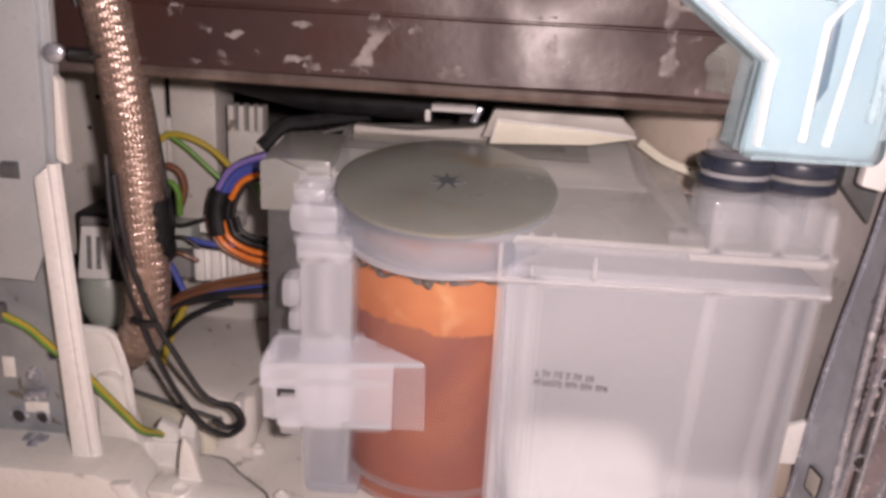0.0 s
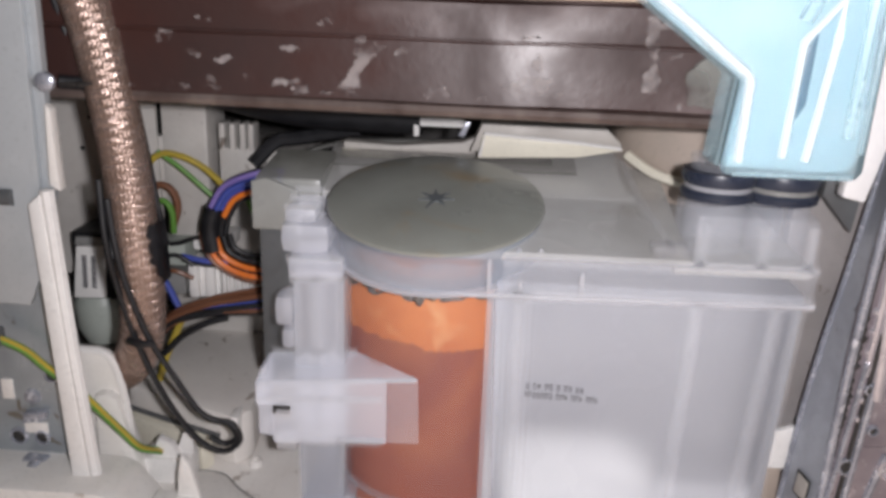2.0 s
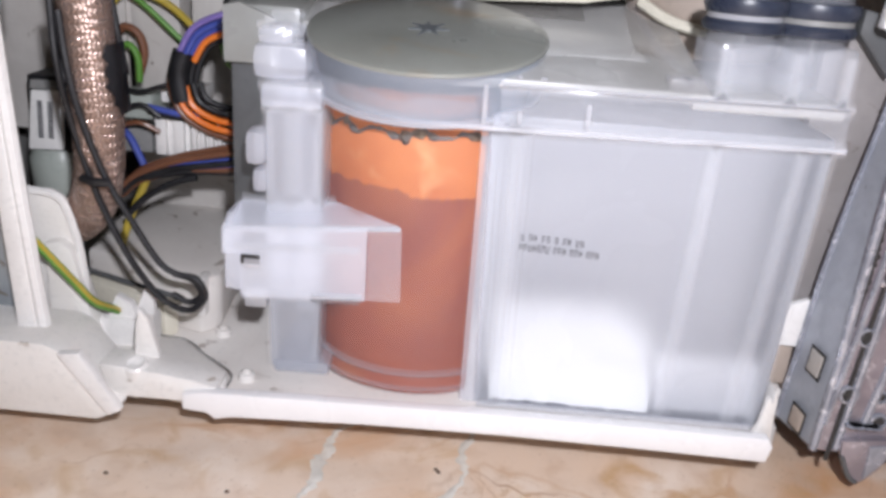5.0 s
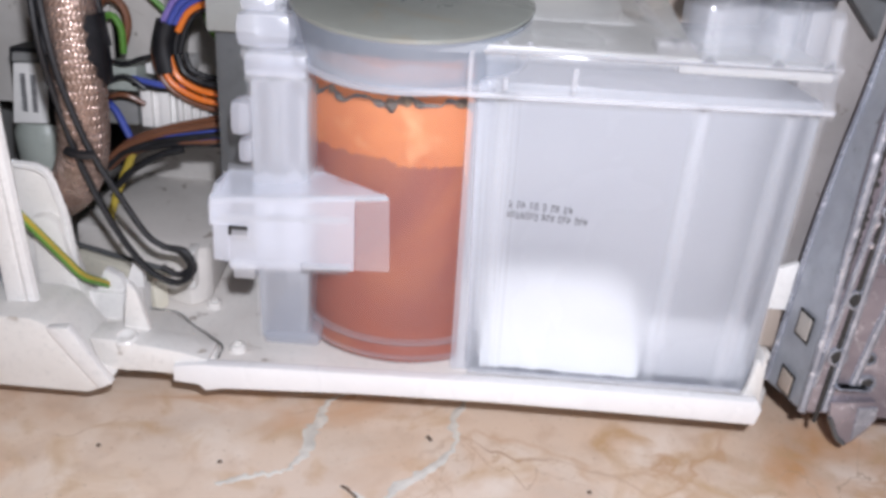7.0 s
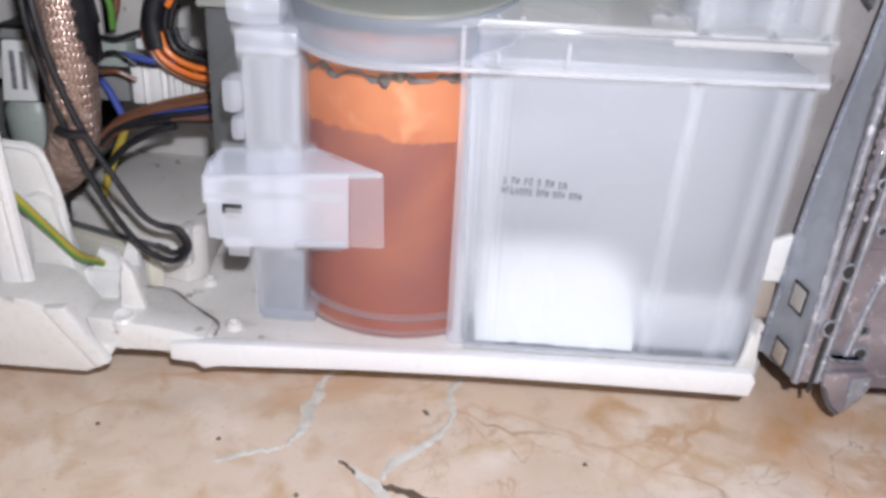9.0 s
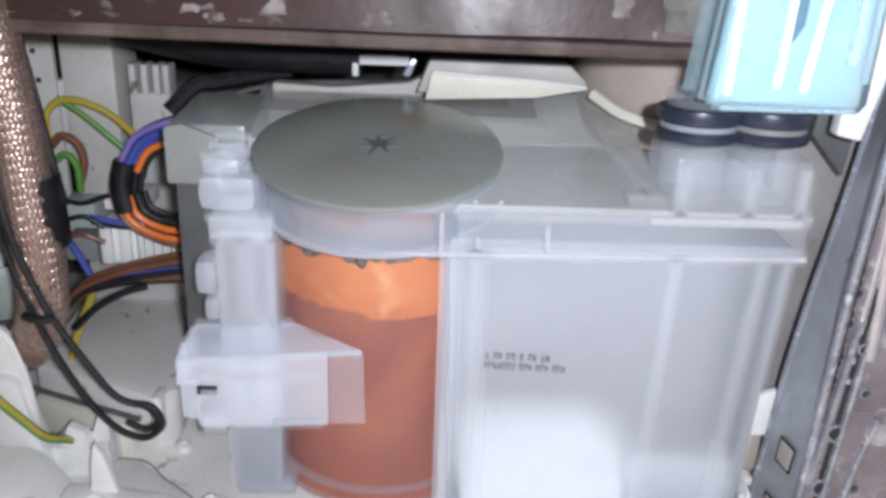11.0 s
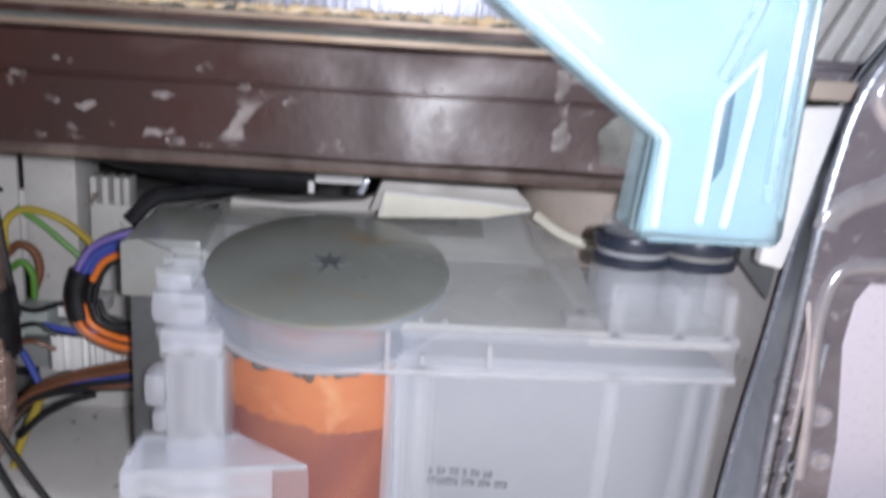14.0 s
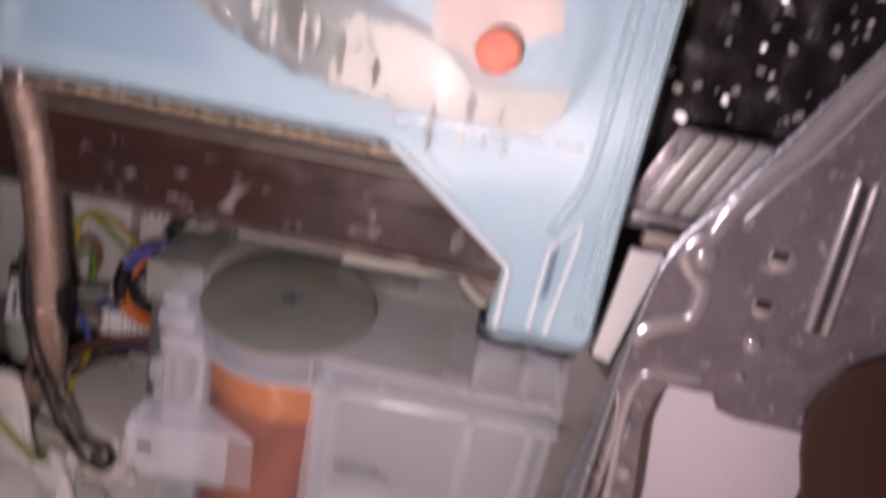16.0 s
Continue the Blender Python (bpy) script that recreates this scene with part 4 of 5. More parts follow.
    walls.extend(pieces)
    # ink print: characters too blurred to read, as small bars
    bm = bmesh.new()
    rnd = random.Random(2)
    for groups, x0, z, adv in (((1, 2, 2, 1, 2, 2), 0.0, 0.905, 0.0165), ((7, 3, 3, 3), -0.003, 0.868, 0.0158)):
        x = x0
        for g in groups:
            for _ in range(g):
                w = 0.009
                tilt = 0.045 * (x - x0)
                for dx, a, b in ((0.0, 0.0, 0.026), (0.0075, 0.004 * rnd.randint(0, 2), 0.02 + 0.003 * rnd.randint(0, 2))):
                    join(bm, box((x + dx, -0.0022, z + a - tilt), (x + dx + 0.0022, 0.001, z + b - tilt), 0))
                h = rnd.choice((0.0, 0.012, 0.023))
                join(bm, box((x, -0.0022, z + h - tilt), (x + w, 0.001, z + h + 0.0026 - tilt), 0))
                x += adv
            x += adv * (0.62 if len(groups) == 4 else 0.72)
    ink = part("ink_print", bm, M_INK, chamber, "two rows of small grey ink marks", smooth=False)
    # glints on the cover edge, built as small pale specks
    for x in (0.0 - 0.06, 0.02):
        part("droplet", lathe([(0.012, 0.0), (0.01, 0.006), (0.004, 0.009)], (x, 0.0, 1.46), 10), M_EDGE, t)
    for w in walls:
        w.visible_shadow = False


softener()


def grommet(x, label):
    t = thing("rubber_grommet", (x, 0.2, 1.64), label, "grommet", "pair of grommets on the tank")
    part("lower_ring", lathe([(0.115, 1.64), (0.134, 1.647), (0.138, 1.667), (0.128, 1.682), (0.113, 1.684)], (x, 0.2, 0), 40), M_RUBBER, t)
    part("pale_band", lathe([(0.112, 1.68), (0.126, 1.682), (0.126, 1.7), (0.112, 1.703)], (x, 0.2, 0), 40), M_EDGE if x < 0.8 else M_GREYPL, t, "pale band between rings")
    part("upper_ring", lathe([(0.113, 1.698), (0.13, 1.702), (0.14, 1.725), (0.134, 1.75), (0.1, 1.756)], (x, 0.2, 0), 40), M_RUBBER, t)


grommet(0.675, "black rubber grommet with pale band on tank spigot")
grommet(0.905, "black rubber grommet on tank spigot below blue reservoir")


# ---- the blue side reservoir ----
def reservoir():
    t = thing("water_reservoir", (0.0, 0.0, 1.8), "pale blue translucent plastic water reservoir with stained inside", "reservoir")
    outline = [(0.57, 1.815), (0.995, 1.81), (1.013, 1.84), (1.02, 2.45), (1.045, 3.2), (1.09, 4.2), (-1.62, 4.2), (-1.62, 2.57), (-1.59, 2.55), (0.01, 2.54), (0.6, 2.115)]
    shell = part("shell", slab(outline, -0.2, -0.13, 0.02), M_BLUE, t)
    part("shell_side", slab([(x * 0.998, z) for x, z in outline], -0.075, 0.1, 0.02), M_BLUESIDE, t, "clear blue side wall").visible_shadow = False
    shell.visible_shadow = False
    part("back_wall", slab([(0.585, 1.83), (0.985, 1.825), (1.005, 1.86), (1.01, 2.45), (1.035, 3.2), (1.07, 4.15), (-1.6, 4.15), (-1.6, 2.58), (0.02, 2.555), (0.612, 2.125)], -0.12, -0.08, 0.01), M_BLUEBACK, t)
    # moulded edges, the light they catch put in as near-white colour
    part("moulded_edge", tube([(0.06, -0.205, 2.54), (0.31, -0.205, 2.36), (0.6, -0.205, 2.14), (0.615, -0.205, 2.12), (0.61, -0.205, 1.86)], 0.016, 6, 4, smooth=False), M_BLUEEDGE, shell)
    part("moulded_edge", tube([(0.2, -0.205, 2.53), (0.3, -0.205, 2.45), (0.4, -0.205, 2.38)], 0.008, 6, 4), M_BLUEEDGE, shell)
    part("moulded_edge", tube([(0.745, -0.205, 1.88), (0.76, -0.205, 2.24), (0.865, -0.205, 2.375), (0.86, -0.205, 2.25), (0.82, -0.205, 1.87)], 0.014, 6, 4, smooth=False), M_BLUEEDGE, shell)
    part("flute", slab([(0.77, 2.0), (0.775, 2.22), (0.8, 2.27), (0.795, 2.05)], -0.204, -0.19, 0.004), M_BLUEDARK, shell, "narrow dark flute")
    part("bottom_edge", tube([(-1.6, -0.19, 2.56), (-0.8, -0.195, 2.555), (0.0, -0.195, 2.55)], 0.014, 6, 4), M_BLUESIDE, shell)
    part("foot_edge", tube([(0.6, -0.195, 1.82), (0.98, -0.195, 1.82)], 0.01, 6, 2), M_BLUESIDE, shell)
    for run, r in (([(0.9, 4.0), (0.875, 3.2), (0.86, 2.75), (0.845, 2.55), (0.8, 2.41), (0.755, 2.3)], 0.024), ([(0.985, 4.0), (0.965, 3.0), (0.955, 2.4), (0.945, 1.95)], 0.02), ([(1.03, 4.0), (1.015, 3.0), (1.0, 2.4), (0.99, 1.9)], 0.012)):
        part("upright_ridge", tube([(x, -0.2, z) for x, z in run], r, 8, 8), M_BLUESIDE, shell)
    part("tide_line", ragged([(0.06, 2.64), (0.42, 2.645), (0.8, 2.66), (0.8, 2.675), (0.42, 2.665), (0.06, 2.655)], -0.208, 0.01, 0.008, 4, 0.02), M_EDGE, shell)
    for x, z, h in ((0.42, 2.6, 0.05), (0.5, 2.58, 0.07), (0.34, 2.62, 0.03)):
        part("drip", tube([(x, -0.205, z + h), (x, -0.205, z)], lambda s: 0.006 + 0.008 * s, 6, 3), M_EDGE, shell)
    for edge in shell.children:
        edge.visible_shadow = False
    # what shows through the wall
    part("recess", slab([(-1.5, 2.65), (-0.74, 2.68), (-0.7, 2.72), (-0.72, 2.84), (-1.02, 2.99), (-1.24, 3.08), (-1.52, 3.2)], -0.128, -0.1, 0.006), M_BLUEDARK, t, "sunken field with its shade in darker blue")
    part("channel", ragged([(-1.35, 3.3), (-1.06, 3.05), (-0.7, 2.88), (-0.35, 2.735), (-0.22, 2.7), (0.3, 2.68), (0.6, 2.66), (0.72, 2.84), (0.4, 2.86), (0.2, 2.98), (-0.02, 3.05), (-0.45, 3.24), (-0.85, 3.42)], -0.126, 0.012, 0.014, 6, 0.015), M_CHANNEL, t, "grey-brown stained channel")
    part("deposit", ragged([(-0.24, 2.73), (-0.2, 2.9), (-0.16, 3.02), (-0.08, 2.98), (0.0, 3.0), (0.12, 2.96), (0.22, 2.92), (0.3, 2.83), (0.38, 2.8), (0.52, 2.84), (0.72, 2.86), (0.69, 2.75), (0.6, 2.68), (0.2, 2.68)], -0.136, 0.012, 0.014, 7, 0.016), M_DEPOSIT, t, "cream crust of limescale")
    part("deposit", ragged([(-0.5, 2.92), (-0.42, 3.02), (-0.3, 3.0), (-0.26, 2.86), (-0.36, 2.82)], -0.132, 0.01, 0.014, 8, 0.02), M_CHANNEL, t)
    for x, z in ((-0.74, 2.9), (-0.6, 2.83), (-0.45, 2.77)):
        part("stain", ragged([(x, z), (x + 0.1, z - 0.05), (x + 0.11, z - 0.035), (x + 0.02, z + 0.02)], -0.138, 0.01, 0.006, int(x * 99), 0.02), M_DARKCRACK, t)
    part("float_housing", ragged([(0.14, 2.98), (0.13, 3.1), (0.2, 3.21), (0.33, 3.27), (0.47, 3.26), (0.58, 3.19), (0.64, 3.08), (0.56, 3.05), (0.5, 3.02), (0.46, 2.9), (0.36, 2.88), (0.27, 2.93)], -0.127, 0.012, 0.016, 21, 0.03), M_PINKISH, t, "pale pink float housing")
    part("housing_ring", lathe([(0.45, 0.0), (0.45, 0.012), (0.38, 0.014), (0.38, 0.0)], (0.34, -0.118, 3.04), 48, 0, turn="y", caps=False), M_BLUESIDE, t)
    part("float", lathe([(0.085, 0.0), (0.09, 0.01), (0.09, 0.02), (0.075, 0.03), (0.065, 0.026), (0.02, 0.026)], (0.405, -0.168, 2.965), 32, 0, turn="y"), M_RED, t, "orange-red round float")
    for k in range(16):  # runs of limescale down the channel
        rnd = random.Random(k + 40)
        x, z = -0.62 + 0.065 * k + rnd.uniform(-0.03, 0.03), 3.1 - 0.025 * k + rnd.uniform(-0.08, 0.08)
        h, w = rnd.uniform(0.08, 0.22), rnd.uniform(0.012, 0.03)
        part("limescale_run", ragged([(x, z), (x + w, z - 0.03), (x + w * 0.8, z - h), (x + w * 0.2, z - h - 0.03), (x - w * 0.4, z - h * 0.6)], -0.14 - 0.001 * k, 0.008, 0.006, k, 0.015), M_DEPOSIT if k % 3 else M_CHANNEL, t)


reservoir()


# ---- left side: hose, cables, connectors ----
def braided_hose():
    t = thing("braided_hose", (-1.95, 0.38, 0.66), "copper-coloured braided hose with black tape wrapped round", "hose")
    path = [(-1.72, 0.16, 2.5), (-1.695, 0.18, 2.35), (-1.66, 0.2, 2.18), (-1.615, 0.2, 1.93), (-1.585, 0.2, 1.67), (-1.572, 0.2, 1.4), (-1.568, 0.21, 1.15), (-1.6, 0.25, 0.93), (-1.68, 0.3, 0.77), (-1.8, 0.34, 0.69), (-1.97, 0.38, 0.66), (-2.2, 0.4, 0.66)]
    run = spline(path, 12)
    part("core", tube(path, 0.083, 20, 10), M_BRAIDCORE, t)
    length = [0.0]
    for a, b in zip(run, run[1:]):
        length.append(length[-1] + (b - a).length)

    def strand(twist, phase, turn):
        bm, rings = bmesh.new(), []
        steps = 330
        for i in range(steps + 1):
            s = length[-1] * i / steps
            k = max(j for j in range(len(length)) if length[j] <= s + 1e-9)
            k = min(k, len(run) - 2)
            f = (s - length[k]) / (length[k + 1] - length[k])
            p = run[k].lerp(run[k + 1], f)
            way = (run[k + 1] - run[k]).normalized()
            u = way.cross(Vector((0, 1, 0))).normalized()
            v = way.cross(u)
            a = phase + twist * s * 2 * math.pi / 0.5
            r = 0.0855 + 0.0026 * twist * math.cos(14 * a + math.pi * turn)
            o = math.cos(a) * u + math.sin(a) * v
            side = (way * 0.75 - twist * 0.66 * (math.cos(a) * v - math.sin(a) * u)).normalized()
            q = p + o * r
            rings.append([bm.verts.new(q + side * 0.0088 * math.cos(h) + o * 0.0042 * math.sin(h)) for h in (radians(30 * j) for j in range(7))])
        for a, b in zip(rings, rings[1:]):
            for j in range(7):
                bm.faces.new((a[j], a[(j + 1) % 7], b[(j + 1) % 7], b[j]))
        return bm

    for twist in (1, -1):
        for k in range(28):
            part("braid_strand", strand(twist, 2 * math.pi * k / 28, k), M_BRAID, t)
    bm, rows = bmesh.new(), []
    for i in range(13):  # a torn strip of tape round the hose's side, with a small free flap
        z = 1.19 + 0.25 * i / 12
        k = min(range(len(run)), key=lambda j: abs(run[j].z - z))
        lo = 78 - 26 * min(1.0, i / 5) + 6 * math.sin(i * 2.3)
        row = []
        for j in range(8):
            a = radians(lo + (112 - lo) * j / 7)
            row.append((math.sin(a), -math.cos(a), 0.1 if j < 7 else 0.112))
        rows.append([[bm.verts.new((run[k].x + (r + d) * u, run[k].y + (r + d) * v, z + 0.004 * math.sin(j * 3))) for j, (u, v, r) in enumerate(row)] for d in (0, 0.006)])
    for a, b in zip(rows, rows[1:]):
        for j in range(7):
            bm.faces.new((a[1][j], a[1][j + 1], b[1][j + 1], b[1][j]))
            bm.faces.new((a[0][j + 1], a[0][j], b[0][j], b[0][j + 1]))
        for j in (0, 7):
            bm.faces.new((a[0][j], a[1][j], b[1][j], b[0][j]))
    for end in (rows[0], rows[-1]):
        for j in range(7):
            bm.faces.new((end[0][j], end[0][j + 1], end[1][j + 1], end[1][j]))
    bmesh.ops.recalc_face_normals(bm, faces=bm.faces)
    part("tape", bm, M_BLACK, t, "black electrical tape")
    part("ferrule", lathe([(0.09, 0.0), (0.11, 0.02), (0.11, 0.09), (0.09, 0.1)], (-1.705, 0.17, 2.4), 24), M_RIM, t, "shiny metal ferrule")
    part("elbow", tube([(-1.66, 0.12, 2.46), (-1.6, 0.12, 2.45), (-1.52, 0.14, 2.44)], 0.035, 10, 5), M_RIM, t)


braided_hose()


def wire(name, runs, r, label, category="cable", group=""):
    """One cable of several wires: runs of (material, points)."""
    t = thing(name, runs[0][1][0], label, category, group)
    for m, points in runs:
        part("wire", tube(points, r, 8, 8), m, t)
    return t


def cables():
    loop = [(-1.66, 0.12, 1.62), (-1.645, 0.1, 1.38), (-1.63, 0.13, 1.18), (-1.57, 0.15, 0.91), (-1.47, 0.16, 0.66), (-1.36, 0.17, 0.49), (-1.25, 0.17, 0.44), (-1.18, 0.17, 0.5),
            (-1.21, 0.17, 0.575), (-1.29, 0.17, 0.59), (-1.35, 0.16, 0.64), (-1.43, 0.15, 0.78), (-1.52, 0.13, 0.97), (-1.58, 0.11, 1.18), (-1.61, 0.1, 1.36), (-1.63, 0.11, 1.55)]
    wire("black_cable", [(M_BLACK, loop), (M_BLACK, [(-1.3, 0.18, 0.585), (-1.23, 0.19, 0.56), (-1.2, 0.19, 0.5), (-1.25, 0.19, 0.465), (-1.31, 0.18, 0.5)])], 0.013, "thin black cable hanging in a doubled loop")
    wire("black_cable", [(M_BLACK, [(-1.84, 0.16, 2.5), (-1.76, 0.22, 2.1), (-1.69, 0.24, 1.75), (-1.66, 0.2, 1.5), (-1.64, 0.12, 1.3)])], 0.018, "thin black cable running along a braided hose")
    tie = thing("cable_tie", (-1.55, 0.14, 0.95), "small black cable tie on the black cable", "cable tie")
    part("band", tube([(-1.6, 0.12, 0.96), (-1.55, 0.1, 0.955), (-1.5, 0.12, 0.95)], 0.018, 6, 4), M_BLACK, tie)
    earth = [(-2.08, 0.0, 1.0), (-1.98, 0.02, 0.94), (-1.9, 0.03, 0.86), (-1.79, 0.05, 0.75), (-1.66, 0.09, 0.565), (-1.6, 0.13, 0.46), (-1.56, 0.22, 0.39), (-1.54, 0.25, 0.36)]
    off = [(x + 0.009, y - 0.009, z + 0.009) for x, y, z in earth]
    t = wire("earth_wire", [(M_W_GREEN, earth)], 0.017, "green and yellow earth wire clipped to the post")
    part("stripe", tube(off, 0.009, 6, 8), M_W_YELLOW, t, "yellow stripe")
    part("terminal", box((-2.12, -0.02, 0.96), (-2.05, 0.03, 1.04), 0.015), M_DARKGREY, t)
    coil = [(-1.13, 0.85, 1.5), (-1.25, 0.8, 1.49), (-1.38, 0.8, 1.43), (-1.45, 0.8, 1.32), (-1.475, 0.8, 1.2), (-1.44, 0.8, 1.1), (-1.35, 0.8, 1.04), (-1.23, 0.8, 1.015), (-1.0, 0.85, 1.0)]

    def shifted(run, dr, dy):
        c = Vector((-1.2, 0.8, 1.25))
        return [tuple(Vector(p) + (Vector(p) - c).normalized() * dr + Vector((0, dy, 0))) for p in run]

    wire("wire_bundle", [(M_BLACK, shifted(coil, 0.02, 0.04)), (M_W_BLUE, shifted(coil, -0.01, -0.03)[:4]), (M_W_VIOLET, shifted(coil, 0.02, -0.02)[:4]), (M_W_ORANGE, shifted(coil, -0.055, -0.03)[:4]),
                         (M_BLACK, shifted(coil, -0.01, -0.01)[2:6]), (M_BLACK, shifted(coil, -0.05, 0.0)[2:]), (M_W_ORANGE, shifted(coil, 0.0, -0.04)[4:]), (M_W_ORANGE, shifted(coil, -0.035, -0.03)[4:]),
                         (M_BLACK, shifted(coil, -0.1, -0.02)[4:]), (M_BLACK, shifted(coil, -0.075, -0.04)[4:]), (M_W_BLUE, shifted(coil, -0.03, -0.01)[:5]), (M_BLACK, shifted(coil, -0.075, -0.01)[1:5]), (M_W_BROWN, shifted(coil, 0.04, 0.0)[3:]), (M_W_BLUE, shifted(coil, 0.005, 0.03)[:4])], 0.014, "bundle of orange, blue and black wires bent in a curve", "wire bundle")
    tape = thing("tape_wrap", (-1.47, 0.78, 1.2), "shiny black tape wrapped round a wire bundle", "tape")
    part("wrap", tube([(-1.445, 0.785, 1.34), (-1.47, 0.785, 1.24), (-1.455, 0.785, 1.13)], 0.046, 12, 5), M_BLACK, tape)
    low = [(-1.75, 0.8, 0.7), (-1.66, 0.8, 0.78), (-1.5, 0.8, 0.84), (-1.36, 0.8, 0.87), (-1.2, 0.8, 0.9), (-1.0, 0.84, 0.93)]
    wire("wire_bundle", [(m, [(x, y + dy, z + dz * min(1.0, 0.35 + abs(x + 1.75) * 1.3)) for x, y, z in low]) for m, dy, dz in
                         ((M_W_BROWN, 0.0, 0.05), (M_W_BLUE, -0.04, 0.0), (M_W_BLUE, -0.03, -0.025), (M_W_BROWN, -0.02, 0.025), (M_BLACK, 0.0, -0.06), (M_W_BROWN, -0.03, -0.045), (M_BLACK, -0.035, 0.014), (M_W_BROWN, -0.055, 0.036), (M_BLACK, -0.055, -0.012))], 0.0145, "bundle of brown, blue and black wires", "wire bundle")
    wire("yellow_wire", [(M_W_YELLOW, [(-1.8, 0.9, 1.38), (-1.79, 0.9, 1.5), (-1.72, 0.9, 1.56), (-1.62, 0.9, 1.55), (-1.52, 0.9, 1.5), (-1.42, 0.88, 1.42)])], 0.016, "dull yellow wire arching between connectors", "wire")
    wire("green_wire", [(M_W_GREEN, [(-1.74, 0.9, 1.57), (-1.64, 0.9, 1.5), (-1.56, 0.9, 1.43), (-1.46, 0.9, 1.34)])], 0.013, "thin dark green wire beside the yellow one", "wire")
    wire("brown_wire", [(M_W_BROWN, [(-1.8, 0.92, 1.36), (-1.74, 0.9, 1.41), (-1.68, 0.9, 1.38), (-1.66, 0.9, 1.3), (-1.69, 0.9, 1.2)])], 0.018, "brown wire bent in a small arch", "wire")
    wire("green_wire", [(M_W_GREEN, [(-1.78, 0.88, 1.3), (-1.72, 0.87, 1.34), (-1.68, 0.87, 1.29), (-1.68, 0.88, 1.18)])], 0.015, "green wire bent in a small arch", "wire")
    wire("blue_wire", [(M_W_BLUE, [(-1.78, 0.86, 0.98), (-1.72, 0.84, 0.93), (-1.66, 0.82, 0.82)])], 0.016, "short dark blue wire at the bundle", "wire")
    wire("blue_wire", [(M_W_BLUE, [(-1.62, 0.8, 1.09), (-1.5, 0.8, 1.07), (-1.4, 0.82, 1.06)]), (M_BLACK, [(-1.62, 0.81, 1.07), (-1.5, 0.81, 1.05), (-1.38, 0.82, 1.05)])], 0.014, "dark blue and black wire pair", "wire")
    wire("yellow_wire", [(M_W_YELLOW, [(-1.62, 0.78, 0.8), (-1.66, 0.78, 0.71), (-1.72, 0.75, 0.56), (-1.76, 0.72, 0.4)])], 0.018, "dull yellow wire hanging down to the tray", "wire")
    wire("black_cable", [(M_BLACK, [(-1.6, 0.27, 2.1), (-1.547, 0.25, 1.9), (-1.515, 0.25, 1.68), (-1.49, 0.25, 1.48), (-1.475, 0.27, 1.32)])], 0.013, "thin black cable lying against the braided hose")
    wire("black_cable", [(M_BLACK, [(-1.78, 0.82, 1.18), (-1.66, 0.8, 1.15), (-1.56, 0.8, 1.18), (-1.47, 0.82, 1.2)]), (M_BLACK, [(-1.76, 0.8, 1.06), (-1.64, 0.78, 1.1), (-1.56, 0.79, 1.05)]), (M_W_BROWN, [(-1.74, 0.8, 1.0), (-1.65, 0.78, 1.02), (-1.57, 0.8, 0.98)])], 0.011, "thin black and brown leads between the connectors", "cable")
    wire("black_cable", [(M_BLACK, [(-1.76, 0.76, 0.74), (-1.6, 0.76, 0.79), (-1.42, 0.77, 0.82), (-1.2, 0.78, 0.83), (-1.02, 0.8, 0.82)]), (M_BLACK, [(-1.72, 0.74, 0.6), (-1.62, 0.74, 0.7), (-1.5, 0.75, 0.77), (-1.4, 0.76, 0.8)])], 0.016, "black cable pair under the wire bundle", "cable")
    wire("black_cable", [(M_BLACK, [(-1.27, 0.86, 1.42), (-1.25, 0.84, 1.3), (-1.2, 0.84, 1.2), (-1.12, 0.86, 1.14)]), (M_W_ORANGE, [(-1.22, 0.86, 1.32), (-1.17, 0.85, 1.29), (-1.1, 0.86, 1.3)]), (M_W_GREEN, [(-1.32, 0.88, 1.4), (-1.28, 0.86, 1.3), (-1.22, 0.86, 1.26), (-1.12, 0.87, 1.27)])], 0.013, "short black, orange and green leads inside the bend", "cable")
    wire("black_cable", [(M_BLACK, [(-1.3, 0.95, 1.52), (-1.2, 1.0, 1.62), (-1.1, 1.02, 1.64), (-0.8, 1.04, 1.69)])], 0.034, "thick black cable rising behind the tank")


cables()


